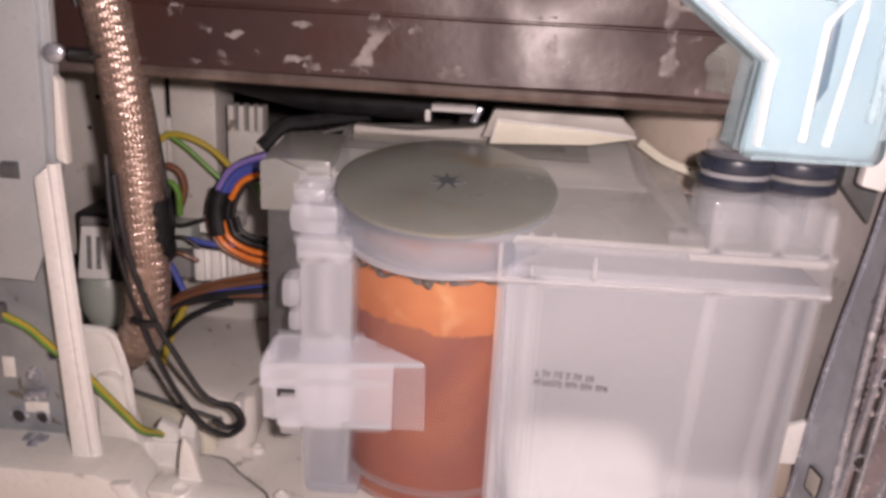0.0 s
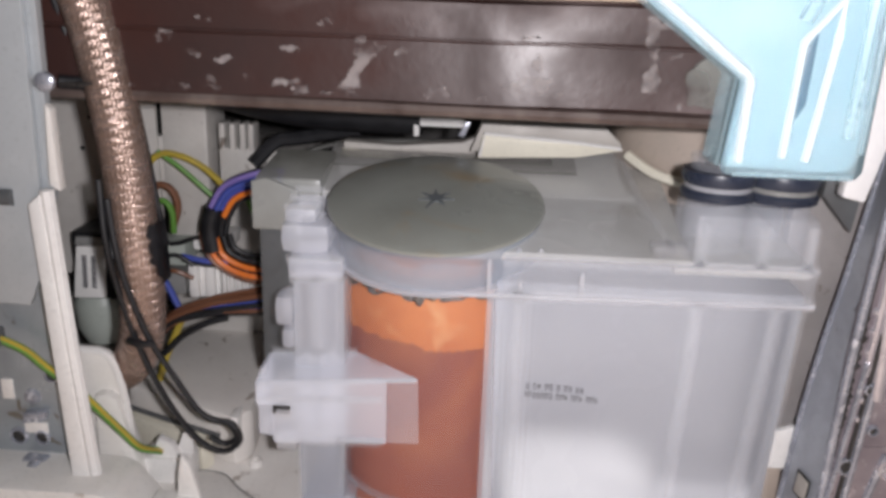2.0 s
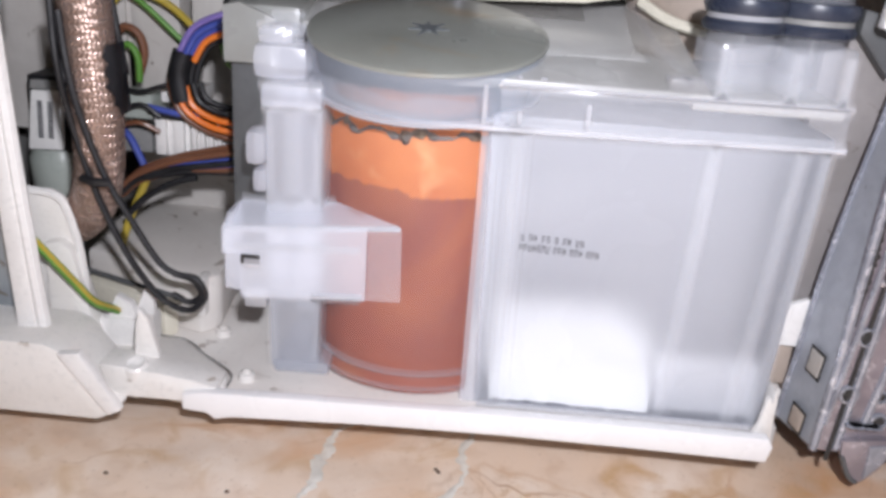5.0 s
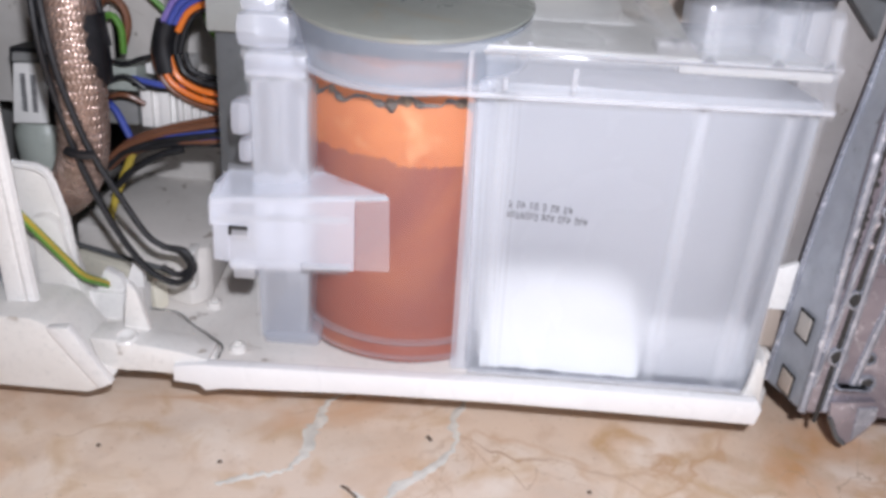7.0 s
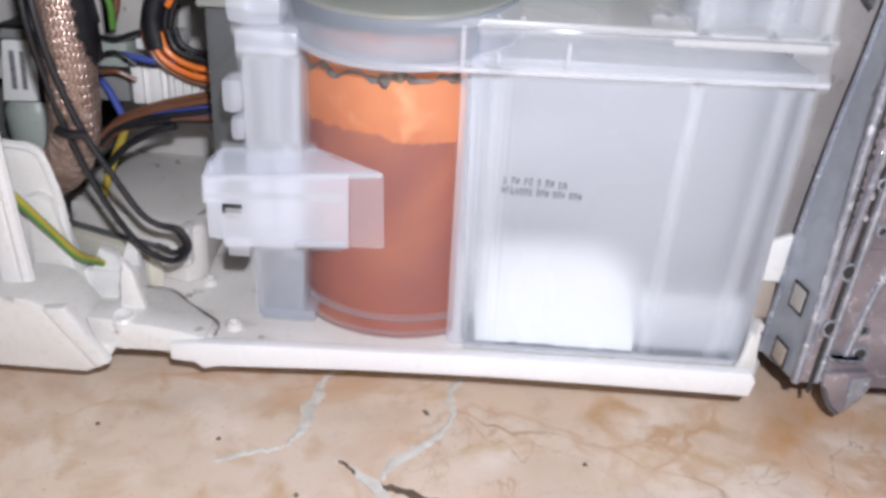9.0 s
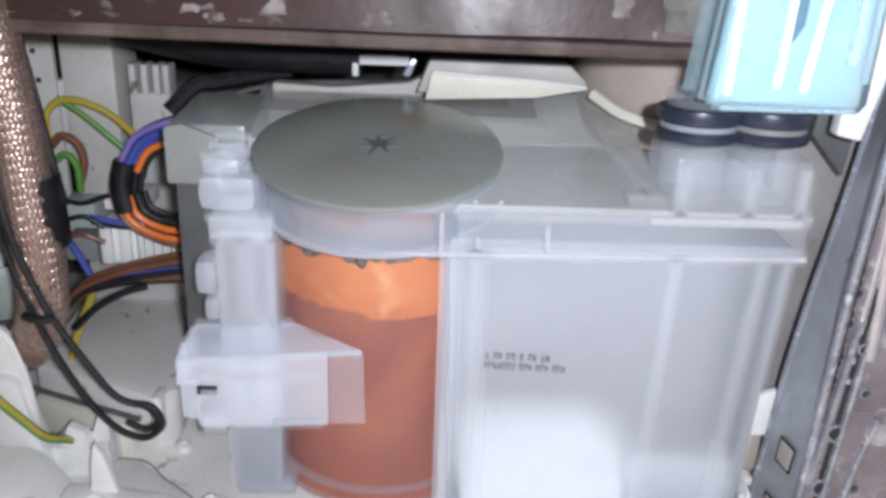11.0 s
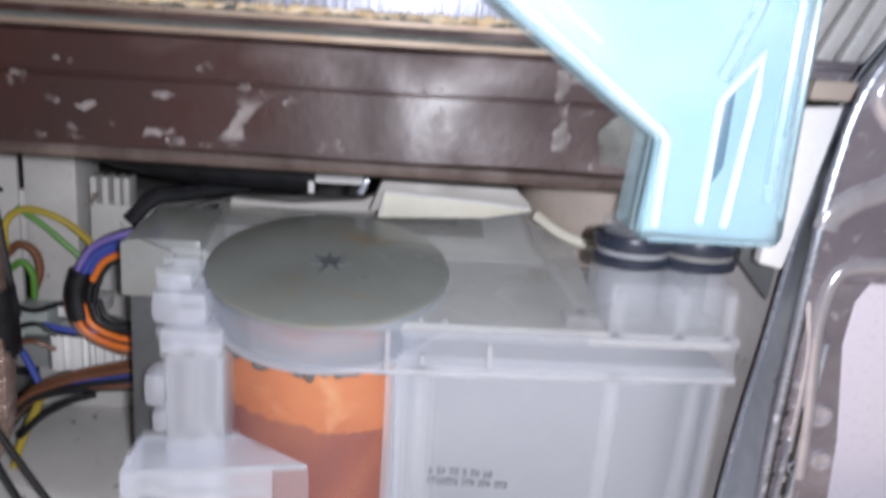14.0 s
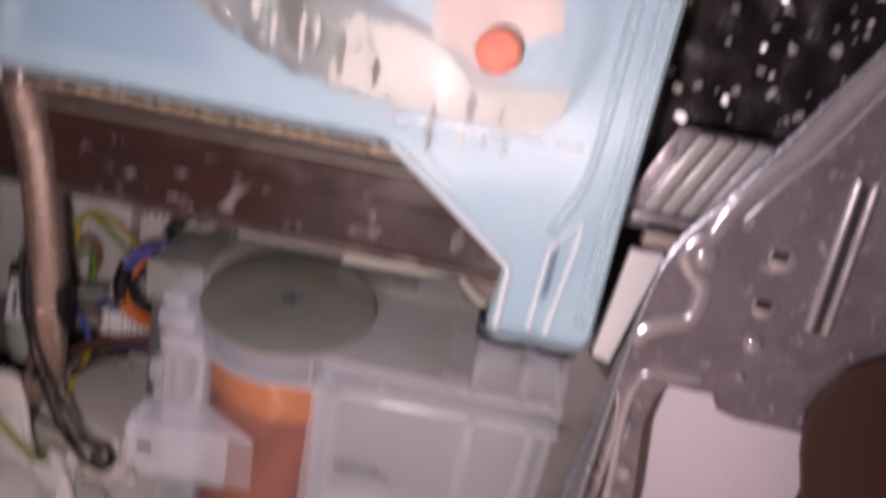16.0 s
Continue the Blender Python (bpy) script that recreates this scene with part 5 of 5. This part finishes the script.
def connectors():
    def block(name, a, b, m, label, fins=0, fin_material=None):
        t = thing(name, ((a[0] + b[0]) / 2, (a[1] + b[1]) / 2, a[2]), label, "connector")
        part("body", box(a, b, 0.012), m, t)
        for k in range(fins):
            x = a[0] + (b[0] - a[0]) * (k + 0.5) / fins
            w = (b[0] - a[0]) / fins * 0.28
            part("fin", box((x - w, a[1] - 0.03, a[2] + 0.01), (x + w, a[1] + 0.01, b[2] - 0.01), 0.006), fin_material or m, t)
        return t

    block("plug_connector", (-1.62, 0.86, 0.86), (-1.46, 1.1, 1.04), M_CLEANWHITE, "white plastic plug connector with shallow ribs", 2)
    block("plug_connector", (-1.45, 0.86, 0.88), (-1.3, 1.1, 1.04), M_CLEANWHITE, "white ribbed plug connector beside another", 4)
    block("plug_connector", (-1.78, 0.85, 1.02), (-1.62, 1.05, 1.13), M_BULB, "pale grey plug connector with wires entering")
    block("plug_connector", (-1.6, 0.9, 1.09), (-1.42, 1.1, 1.16), M_CLEANWHITE, "flat white plug connector on the wiring")
    block("plug_connector", (-1.78, 0.88, 0.86), (-1.64, 1.05, 0.97), M_GREYPL, "grey plug connector below the pale one")
    t = block("pump_connector", (-1.48, 1.0, 1.4), (-1.3, 1.2, 1.58), M_DULLWHITE, "white pump connector with upright prongs")
    for x in (-1.46, -1.41, -1.36, -1.32):
        part("prong", box((x - 0.014, 0.99, 1.57), (x + 0.014, 1.1, 1.7), 0.008), M_DULLWHITE, t)
    t = thing("motor_cover", (-1.65, 1.1, 1.1), "off-white upright motor cover with small holes", "cover")
    part("face", box((-1.76, 1.0, 1.12), (-1.53, 1.3, 1.86), 0.03), M_DULLWHITE, t)
    part("ridge", box((-1.8, 1.02, 1.3), (-1.755, 1.3, 1.62), 0.01), M_DULLWHITE, t)
    t = thing("perforated_plate", (-2.0, 1.1, 1.0), "light grey steel plate with punched holes", "plate")
    part("sheet", slab([(-2.45, 0.9), (-1.78, 0.9), (-1.78, 1.9), (-2.45, 1.9)], 1.0, 1.03, 0.004), M_DULLWHITE, t)
    for k, (x, z) in enumerate(((-1.95, 1.8), (-1.9, 1.77), (-1.98, 1.72), (-1.91, 1.68), (-1.86, 1.74), (-1.99, 1.64), (-1.85, 1.62), (-1.94, 1.6), (-2.1, 1.7), (-2.15, 1.55))):
        part("hole", lathe([(0.012, 0.0), (0.012, 0.004), (0.004, 0.005)], (x, 1.002, z), 10, 0, turn="y"), M_BLACK, t)
    t = thing("rear_casing", (-1.6, 1.5, 0.3), "off-white plastic casing behind the wiring", "casing")
    part("body", box((-1.9, 1.36, 0.2), (-1.15, 1.9, 1.5), 0.03), M_DULLWHITE, t)
    part("rib", box((-1.72, 1.32, 0.7), (-1.69, 1.38, 1.3), 0.008), M_DULLWHITE, t)
    # label block on the valve
    t = thing("inlet_valve", (-2.03, 0.8, 0.6), "black inlet valve with a white paper label", "valve")
    part("coil_body", box((-2.13, 0.76, 0.86), (-1.86, 1.0, 1.2), 0.02), M_BLACK, t)
    tag = part("paper_label", slab([(-2.135, 0.875), (-1.985, 0.88), (-1.965, 1.14), (-2.1, 1.135)], 0.735, 0.76, 0.004), M_LABEL, t, "white paper label")
    part("top_edge", slab([(-2.11, 1.14), (-1.95, 1.145), (-1.95, 1.18), (-2.1, 1.18)], 0.74, 0.8, 0.006), M_GREYPL, t)
    rnd = random.Random(11)
    bm = bmesh.new()
    for col, x in enumerate((-2.085, -2.04)):
        z = 0.93
        while z < 1.09:
            h = rnd.uniform(0.008, 0.014)
            join(bm, box((x + 0.05 * (z - 0.9), 0.731, z), (x + 0.05 * (z - 0.9) + 0.022, 0.737, z + h), 0))
            z += h + 0.004
    part("print", bm, M_INK, tag, "two columns of dark print bars", smooth=False)
    part("bowl", lathe([(0.05, 0.6), (0.1, 0.62), (0.135, 0.7), (0.14, 0.82), (0.12, 0.87)], (-2.05, 0.86, 0), 24), M_BULB, t, "greenish translucent bowl")
    # the motor housing on the tray
    t = thing("drain_pump_housing", (-1.6, 1.0, 0.2), "dusty off-white pump housing on the base tray", "pump housing")
    part("top", slab([(-1.88, 0.67), (-1.29, 0.42), (-1.22, 0.5), (-1.3, 1.3), (-1.42, 1.65), (-1.95, 1.45)], 0.2, 0.46, 0.03, "z"), M_DUSTY, t)
    part("cream_insert", slab([(-1.86, 0.56), (-1.42, 0.36), (-1.38, 0.42), (-1.84, 0.64)], 0.2, 0.36, 0.02, "z"), M_CREAM, t, "cream lower insert")
    part("corner_fin", box((-1.3, 0.4, 0.3), (-1.26, 0.5, 0.47), 0.01), M_WHITE, t)
    part("dark_bracket", tube([(-1.9, 0.6, 0.5), (-1.88, 0.6, 0.4), (-1.7, 0.52, 0.39), (-1.34, 0.37, 0.39)], 0.012, 6, 5), M_DARKGREY, t)


connectors()


# ---- behind the tank ----
def behind_tank():
    t = thing("black_hose", (-0.9, 0.95, 1.7), "thick black rubber hose lying behind the tank", "hose")
    part("tube", tube([(-1.5, 1.0, 1.86), (-1.1, 0.98, 1.79), (-0.8, 0.96, 1.775), (-0.5, 0.95, 1.775)], 0.085, 16, 6), M_BLACK, t)
    part("clamp", lathe([(0.08, -0.02), (0.085, 0.0), (0.08, 0.02)], (-0.66, 0.96, 1.765), 20), M_GALVDARK, t)
    t = thing("hinge_lever", (-0.2, 0.8, 1.6), "cream and grey plastic lever behind the tank lid", "lever")
    part("grey_arm", slab([(-0.85, 1.668), (-0.85, 1.6), (-0.25, 1.6), (-0.22, 1.725), (-0.3, 1.685), (-0.6, 1.657)], 0.85, 0.95, 0.012), M_BEIGE, t)
    part("cream_edge", slab([(-0.85, 1.635), (-0.62, 1.625), (-0.62, 1.6), (-0.85, 1.6)], 0.84, 0.86, 0.006), M_CREAM, t)
    part("grey_top", slab([(-0.27, 1.66), (-0.22, 1.79), (0.33, 1.785), (0.4, 1.72), (0.38, 1.69)], 0.76, 0.9, 0.012), M_BEIGE, t)
    part("cream_face", slab([(-0.235, 1.64), (-0.215, 1.745), (0.2, 1.722), (0.4, 1.705), (0.395, 1.697), (0.2, 1.66)], 0.735, 0.765, 0.008), M_CREAM, t, "cream front face")
    part("face_lip", tube([(-0.225, 0.73, 1.65), (-0.205, 0.73, 1.75), (0.2, 0.73, 1.727), (0.39, 0.73, 1.707)], 0.008, 6, 2, smooth=False), M_CLEANWHITE, t)
    t = thing("hose_clip", (-0.42, 0.92, 1.7), "silver spring clip on the black hose end", "clip")
    part("plate", box((-0.53, 0.88, 1.745), (-0.3, 0.93, 1.785), 0.006), M_CLEANWHITE, t)
    part("tooth", box((-0.53, 0.87, 1.7), (-0.505, 0.9, 1.76), 0.004), M_CLEANWHITE, t)
    part("tooth", slab([(-0.33, 1.71), (-0.29, 1.78), (-0.27, 1.77), (-0.3, 1.7)], 0.87, 0.9, 0.004), M_GALV, t)
    t = thing("sump_duct", (0.6, 0.9, 1.5), "beige-grey curved plastic duct behind the tank", "duct")
    bm = lathe([(0.3, -0.3), (0.36, -0.16), (0.38, 0.0), (0.39, 0.25)], (0.75, 0.98, 1.78), 40)
    part("bowl", bm, M_PIPE, t)
    part("cream_rim", tube([(0.42, 0.75, 1.68), (0.52, 0.66, 1.625), (0.65, 0.6, 1.595), (0.8, 0.6, 1.58)], 0.022, 8, 6), M_CREAM, t, "cream lower rim")


behind_tank()


# ---- right side: hinge bracket ----
def hinge_bracket():
    t = thing("hinge_bracket", (1.3, 0.0, 0.1), "tarnished galvanised steel door hinge bracket with pressed beads", "bracket")
    left = [(1.155, 0.19), (1.17, 0.55), (1.172, 0.8), (1.18, 1.1), (1.193, 1.4), (1.207, 1.7), (1.23, 2.0), (1.29, 2.3), (1.47, 2.58), (1.7, 2.98), (1.86, 3.25), (2.25, 4.0)]
    edge = [(1.09, 0.19), (1.118, 0.55), (1.135, 0.8), (1.168, 1.1), (1.21, 1.4), (1.245, 1.7), (1.28, 2.0), (1.36, 2.29), (1.54, 2.57), (1.8, 3.0), (1.95, 3.25), (2.3, 3.9)]

    def strip(rows, y, thick, m, name, label=""):
        """A plate made of upright bands between two outlines, both lists of (x, z)."""
        bm = bmesh.new()
        a = [[bm.verts.new((x, y + dy, z)) for x, z in run] for dy in (0, thick) for run in rows]
        (fl, fr, bl, br) = a
        k = len(fl)
        for i in range(k - 1):
            bm.faces.new((fl[i], fr[i], fr[i + 1], fl[i + 1]))
            bm.faces.new((bl[i], bl[i + 1], br[i + 1], br[i]))
            bm.faces.new((fl[i], fl[i + 1], bl[i + 1], bl[i]))
            bm.faces.new((fr[i], br[i], br[i + 1], fr[i + 1]))
        bm.faces.new((fl[0], bl[0], br[0], fr[0]))
        bm.faces.new((fl[-1], fr[-1], br[-1], bl[-1]))
        return part(name, bm, m, t, label)

    # the plate goes round its window: left stile, lower part, upper part
    strip([[(1.155, 0.19), (1.17, 0.55), (1.168, 0.75)], [(2.6, 0.17), (2.6, 0.55), (2.6, 0.75)]], -0.02, 0.03, M_GALVDARK, "lower_plate")
    strip([[(1.168, 0.752), (1.17, 1.1), (1.188, 1.45), (1.198, 1.6), (1.203, 1.666)], [(1.42, 0.752), (1.41, 1.1), (1.365, 1.45), (1.38, 1.6), (1.42, 1.666)]], -0.02, 0.03, M_GALVDARK, "stile")
    strip([[(1.203, 1.668), (1.23, 2.0), (1.29, 2.3), (1.47, 2.58), (1.7, 2.98), (1.86, 3.25), (2.25, 4.0)], [(2.7, 1.668), (2.7, 2.0), (2.7, 2.3), (2.7, 2.58), (2.7, 2.98), (2.7, 3.25), (2.7, 4.0)]], -0.02, 0.03, M_GALVDARK, "main_plate", "tarnished main plate")
    part("window_shoulder", slab([(1.62, 1.668), (1.66, 1.6), (1.75, 1.575), (2.6, 1.56), (2.6, 1.668)], -0.02, 0.01, 0), M_GALVDARK, t)
    bm = bmesh.new()
    a = [bm.verts.new((x, -0.018, z)) for x, z in left]
    b = [bm.verts.new((x, 0.2, z)) for x, z in edge]
    a2 = [bm.verts.new((x + 0.02, -0.005, z)) for x, z in left]
    b2 = [bm.verts.new((x + 0.02, 0.205, z)) for x, z in edge]
    for i in range(len(a) - 1):
        bm.faces.new((a[i], b[i], b[i + 1], a[i + 1]))
        bm.faces.new((a2[i], a2[i + 1], b2[i + 1], b2[i]))
        bm.faces.new((b[i], b2[i], b2[i + 1], b[i + 1]))
    part("folded_flange", bm, M_FLANGE, t, "brighter folded flange")
    # The shadow along the fold, built as a ragged dark tube.
    part("torn_crease", tube([(1.186, -0.026, 0.7), (1.19, -0.026, 0.9), (1.196, -0.026, 1.1), (1.206, -0.026, 1.35), (1.222, -0.026, 1.6)], lambda s: 0.004 + 0.03 * abs(noise.noise(Vector((s * 26, 7, 0)))) * math.sin(math.pi * s), 8, 20, 0.4), M_CAVITY, t, "dark jagged shadow line along the fold")
    part("fold_bead", tube([(x, -0.02, z) for x, z in left], 0.016, 8, 6), M_GALV, t)
    part("flange_bead", tube([(x, 0.2, z) for x, z in edge], 0.012, 6, 6), M_GALV, t)
    # pressed beads
    bead = [(2.05, 3.5), (1.83, 3.09), (1.68, 2.82), (1.57, 2.67), (1.46, 2.49), (1.43, 2.39), (1.375, 2.35), (1.345, 2.28), (1.39, 2.21), (1.445, 2.16), (1.45, 2.05), (1.42, 1.99), (1.32, 1.945), (1.25, 1.89), (1.235, 1.84)]
    part("pressed_bead", tube([(x, -0.02, z) for x, z in bead], 0.044, 12, 8, 0.6), M_BEAD, t, "shiny pressed bead")
    part("pressed_bead", tube([(x + 0.07, -0.02, z - 0.02) for x, z in bead[:5]], 0.014, 8, 8), M_BEAD, t)
    part("pressed_boss", lathe([(0.06, 0.0), (0.05, 0.02), (0.03, 0.03)], (1.42, -0.02, 2.285), 20, 0, turn="y"), M_BEAD, t)
    part("pressed_bead", tube([(1.3, -0.02, 0.95), (1.29, -0.02, 1.2), (1.27, -0.02, 1.48), (1.29, -0.02, 1.66), (1.36, -0.02, 1.72), (1.55, -0.02, 1.73)], 0.026, 10, 8, 0.8), M_BEAD, t)
    part("pressed_bead", tube([(1.24, -0.02, 1.05), (1.25, -0.02, 1.4), (1.22, -0.02, 1.6)], 0.016, 8, 8), M_BEAD, t)
    for x, z, r in ((1.73, 2.335, 0.06), (1.72, 2.115, 0.055), (1.72, 1.94, 0.042), (1.71, 1.78, 0.018)):
        part("rivet", lathe([(r, 0.0), (r * 0.95, 0.014), (r * 0.6, 0.03), (r * 0.2, 0.033)], (x, -0.02, z), 20, 0, turn="y"), M_BEAD, t)
    for x, z in ((1.705, 2.355), (1.7, 2.135)):
        part("punched_slot", tube([(x - 0.03, -0.05, z), (x + 0.03, -0.05, z)], 0.022, 8, 3, 0.5), M_CAVITY, t)
    for x in (1.92, 1.99):
        part("rail", tube([(x, -0.03, 2.06), (x - 0.005, -0.03, 2.72)], 0.02, 8, 4), M_BEAD, t)
    part("rail_groove", box((1.94, -0.026, 2.05), (1.97, -0.021, 2.7), 0.002), M_CAVITY, t)
    for x, z, r in ((1.33, 1.19, 0.045), (1.365, 1.02, 0.04), (1.4, 0.66, 0.05)):
        part("pressed_ring", lathe([(r, 0.0), (r * 0.9, 0.016), (r * 0.7, 0.018), (r * 0.6, 0.004), (r * 0.3, 0.002)], (x, -0.02, z), 20, 0, turn="y"), M_BEAD, t)
    for x, z in ((1.235, 1.3), (1.236, 1.22), (1.235, 1.14), (1.238, 1.05), (1.243, 0.945), (1.246, 0.865)):
        part("dimple", lathe([(0.016, 0.0), (0.012, 0.008), (0.004, 0.01)], (x, -0.02, z), 10, 0, turn="y"), M_BEAD, t)
    # small holes and slots below
    for x, z, r in ((1.24, 0.66, 0.028), (1.23, 0.43, 0.028), (1.345, 0.43, 0.02), (1.36, 0.33, 0.025), (1.27, 0.99, 0.018), (1.31, 0.82, 0.016)):
        part("eyelet", lathe([(r * 1.4, 0.0), (r * 1.3, 0.01), (r, 0.012), (r * 0.9, 0.002)], (x, -0.021, z), 16, 0, turn="y"), M_GALV, t)
        part("eyelet_hole", lathe([(r * 0.85, 0.0), (r * 0.5, 0.004)], (x, -0.024, z), 14, 0, turn="y"), M_CAVITY, t)
    for z, h in ((0.49, 0.045), (0.25, 0.04)):
        x = 1.124 + (z - 0.25) * 0.073
        bm = box((-0.035, -0.004, -h), (0.035, 0.004, h), 0.003)
        bmesh.ops.transform(bm, matrix=Matrix.Translation((x - 0.007, 0.085, z)) @ Euler((0, radians(5), radians(-77))).to_matrix().to_4x4(), verts=bm.verts)
        part("flange_slot", bm, M_BEIGE if z > 0.3 else M_PIPE, t)
        rim = box((-0.045, -0.001, -h - 0.012), (0.045, 0.001, h + 0.012), 0.0)
        bmesh.ops.transform(rim, matrix=Matrix.Translation((x - 0.005, 0.086, z)) @ Euler((0, radians(5), radians(-77))).to_matrix().to_4x4(), verts=rim.verts)
        part("slot_edge", rim, M_CAVITY, t)
    part("tongue", slab([(1.24, 0.25), (1.4, 0.27), (1.43, 0.22), (1.4, 0.15), (1.35, 0.085), (1.32, 0.075), (1.285, 0.11), (1.25, 0.18)], -0.05, -0.022, 0.008), M_GALVDARK, t, "bent tongue at the bracket foot")
    part("tongue_fold", slab([(1.34, 0.24), (1.41, 0.25), (1.41, 0.19), (1.345, 0.1)], -0.058, -0.048, 0.004), M_GALV, t)
    part("tongue_edge", tube([(1.25, -0.05, 0.19), (1.29, -0.052, 0.11), (1.325, -0.05, 0.08)], 0.009, 6, 5), M_DARKGREY, t)
    for k in range(9):
        part("spring_coil", lathe([(0.02, -0.005), (0.026, 0.0), (0.02, 0.005)], (1.26 + 0.011 * k, -0.04, 0.315), 10), M_GALV, t)
    part("crease", tube([(1.21, -0.022, 0.15), (1.235, -0.022, 0.6), (1.265, -0.022, 1.1), (1.29, -0.022, 1.5)], 0.009, 6, 6), M_CAVITY, t)
    part("ridge", tube([(1.235, -0.02, 0.2), (1.26, -0.02, 0.6), (1.29, -0.02, 1.1), (1.31, -0.02, 1.45)], 0.014, 8, 6), M_GALV, t)
    part("ridge", tube([(1.31, -0.02, 0.3), (1.345, -0.02, 0.55), (1.38, -0.02, 0.72)], 0.016, 8, 6), M_GALV, t)
    part("edge_burr", tube([(1.17, -0.03, 0.3), (1.21, -0.03, 0.75), (1.235, -0.03, 1.1)], 0.01, 6, 6), M_GALV, t)


hinge_bracket()


def right_side():
    t = thing("white_side_panel", (1.8, 0.4, 0.2), "white lilac-tinted panel seen through the bracket window", "panel")
    part("board", box((1.31, 0.24, 0.02), (2.25, 0.3, 1.75), 0.01), M_PANEL, t)
    t = thing("brown_door_edge", (2.6, 0.5, 0.0), "dark brown wooden door edge beside the appliance", "door edge")
    part("board", box((2.27, 0.24, 0.02), (3.4, 0.6, 4.5), 0.05), M_WOODDARK, t)
    part("rounded_rail", slab([(2.14, 1.2), (2.04, 1.5), (2.0, 1.7), (2.04, 1.84), (2.12, 1.96), (2.3, 2.08), (3.0, 2.15), (3.0, 1.0), (2.2, 1.0)], -0.12, -0.05, 0.03), M_WOODDARK, t)
    t = thing("white_strip", (1.2, 0.15, 1.69), "bright white plastic strip beside the blue reservoir", "strip")
    part("strip", slab([(1.08, 1.69), (1.165, 1.672), (1.28, 2.23), (1.13, 2.22)], 0.08, 0.14, 0.012), M_GLOSSWHITE, t)
    part("strip_top", slab([(1.17, 2.245), (1.32, 2.245), (1.33, 2.31), (1.18, 2.31)], 0.1, 0.2, 0.01), M_PIPE, t)
    t = thing("grey_gusset", (1.1, 0.2, 1.5), "dark grey triangular gusset beside a grommet", "gusset")
    part("plate", slab([(1.07, 1.66), (1.075, 1.74), (1.215, 1.705), (1.2, 1.517)], 0.22, 0.28, 0.008), M_DARKGREY, t)
    t = thing("cross_rail", (1.5, 0.35, 2.28), "dull steel cross rail below a ribbed profile", "rail")
    part("rail", box((1.04, 0.3, 2.27), (2.2, 0.36, 2.34), 0.01), M_GALVDARK, t)
    t = thing("ribbed_profile", (1.4, 0.35, 2.34), "bright ribbed aluminium profile set at a slant", "profile")
    for k in range(4):
        x = 1.16 + 0.085 * k
        part("rib", slab([(x, 2.37), (x + 0.06, 2.37), (x + 0.24, 2.74), (x + 0.17, 2.74)], 0.26, 0.34, 0.012), M_ALU, t)
    part("backing", slab([(1.08, 2.34), (1.6, 2.34), (1.72, 2.75), (1.25, 2.75)], 0.33, 0.37, 0.01), M_GALVDARK, t)
    part("white_stub", lathe([(0.05, 2.34), (0.05, 2.44), (0.035, 2.5)], (1.52, 0.24, 0), 16), M_CLEANWHITE, t)
    t = thing("bitumen_mat", (1.6, 0.5, 2.3), "black bitumen sound mat flecked with silver foil", "sound mat")
    bm = bmesh.new()
    bmesh.ops.create_grid(bm, x_segments=40, y_segments=50, size=0.5)
    for v in bm.verts:
        x, z = 1.85 + v.co.x * 1.7, 3.35 + v.co.y * 2.2
        v.co = Vector((x, 0.52 + 0.03 * noise.noise(Vector((x * 7, z * 7, 0))), z))
    part("mat", bm, M_BITUMEN, t)
    rnd = random.Random(8)
    for k in range(70):
        x, z = rnd.uniform(1.1, 2.0), rnd.uniform(2.6, 3.7)
        s = rnd.uniform(0.012, 0.04)
        bm = bmesh.new()
        pts = [(math.cos(a) * s * rnd.uniform(0.4, 1.2), math.sin(a) * s * rnd.uniform(0.3, 0.8)) for a in (0.3, 1.4, 2.6, 3.9, 5.2)]
        join(bm, slab(pts, -0.002, 0.002, 0))
        bmesh.ops.transform(bm, matrix=Matrix.Translation((x, 0.47, z)) @ Euler((rnd.uniform(-0.5, 0.4), rnd.uniform(-1, 1), rnd.uniform(-0.4, 0.4))).to_matrix().to_4x4(), verts=bm.verts)
        part("foil_flake", bm, M_FLAKE, t)
    t = thing("white_tag", (1.08, 0.28, 0.3), "small white plastic tag beside the tank foot", "tag")
    part("tag", slab([(0.975, 0.49), (0.99, 0.53), (1.03, 0.545), (1.045, 0.66), (1.12, 0.69), (1.13, 0.49)], 0.21, 0.24, 0.006), M_CLEANWHITE, t)
    part("dark_socket", box((0.975, 0.24, 0.31), (1.11, 0.29, 0.48), 0.01), M_PIPE, t)
    part("socket_lip", box((0.97, 0.18, 0.28), (1.08, 0.24, 0.315), 0.008), M_WHITE, t)


right_side()
floor_cracks()
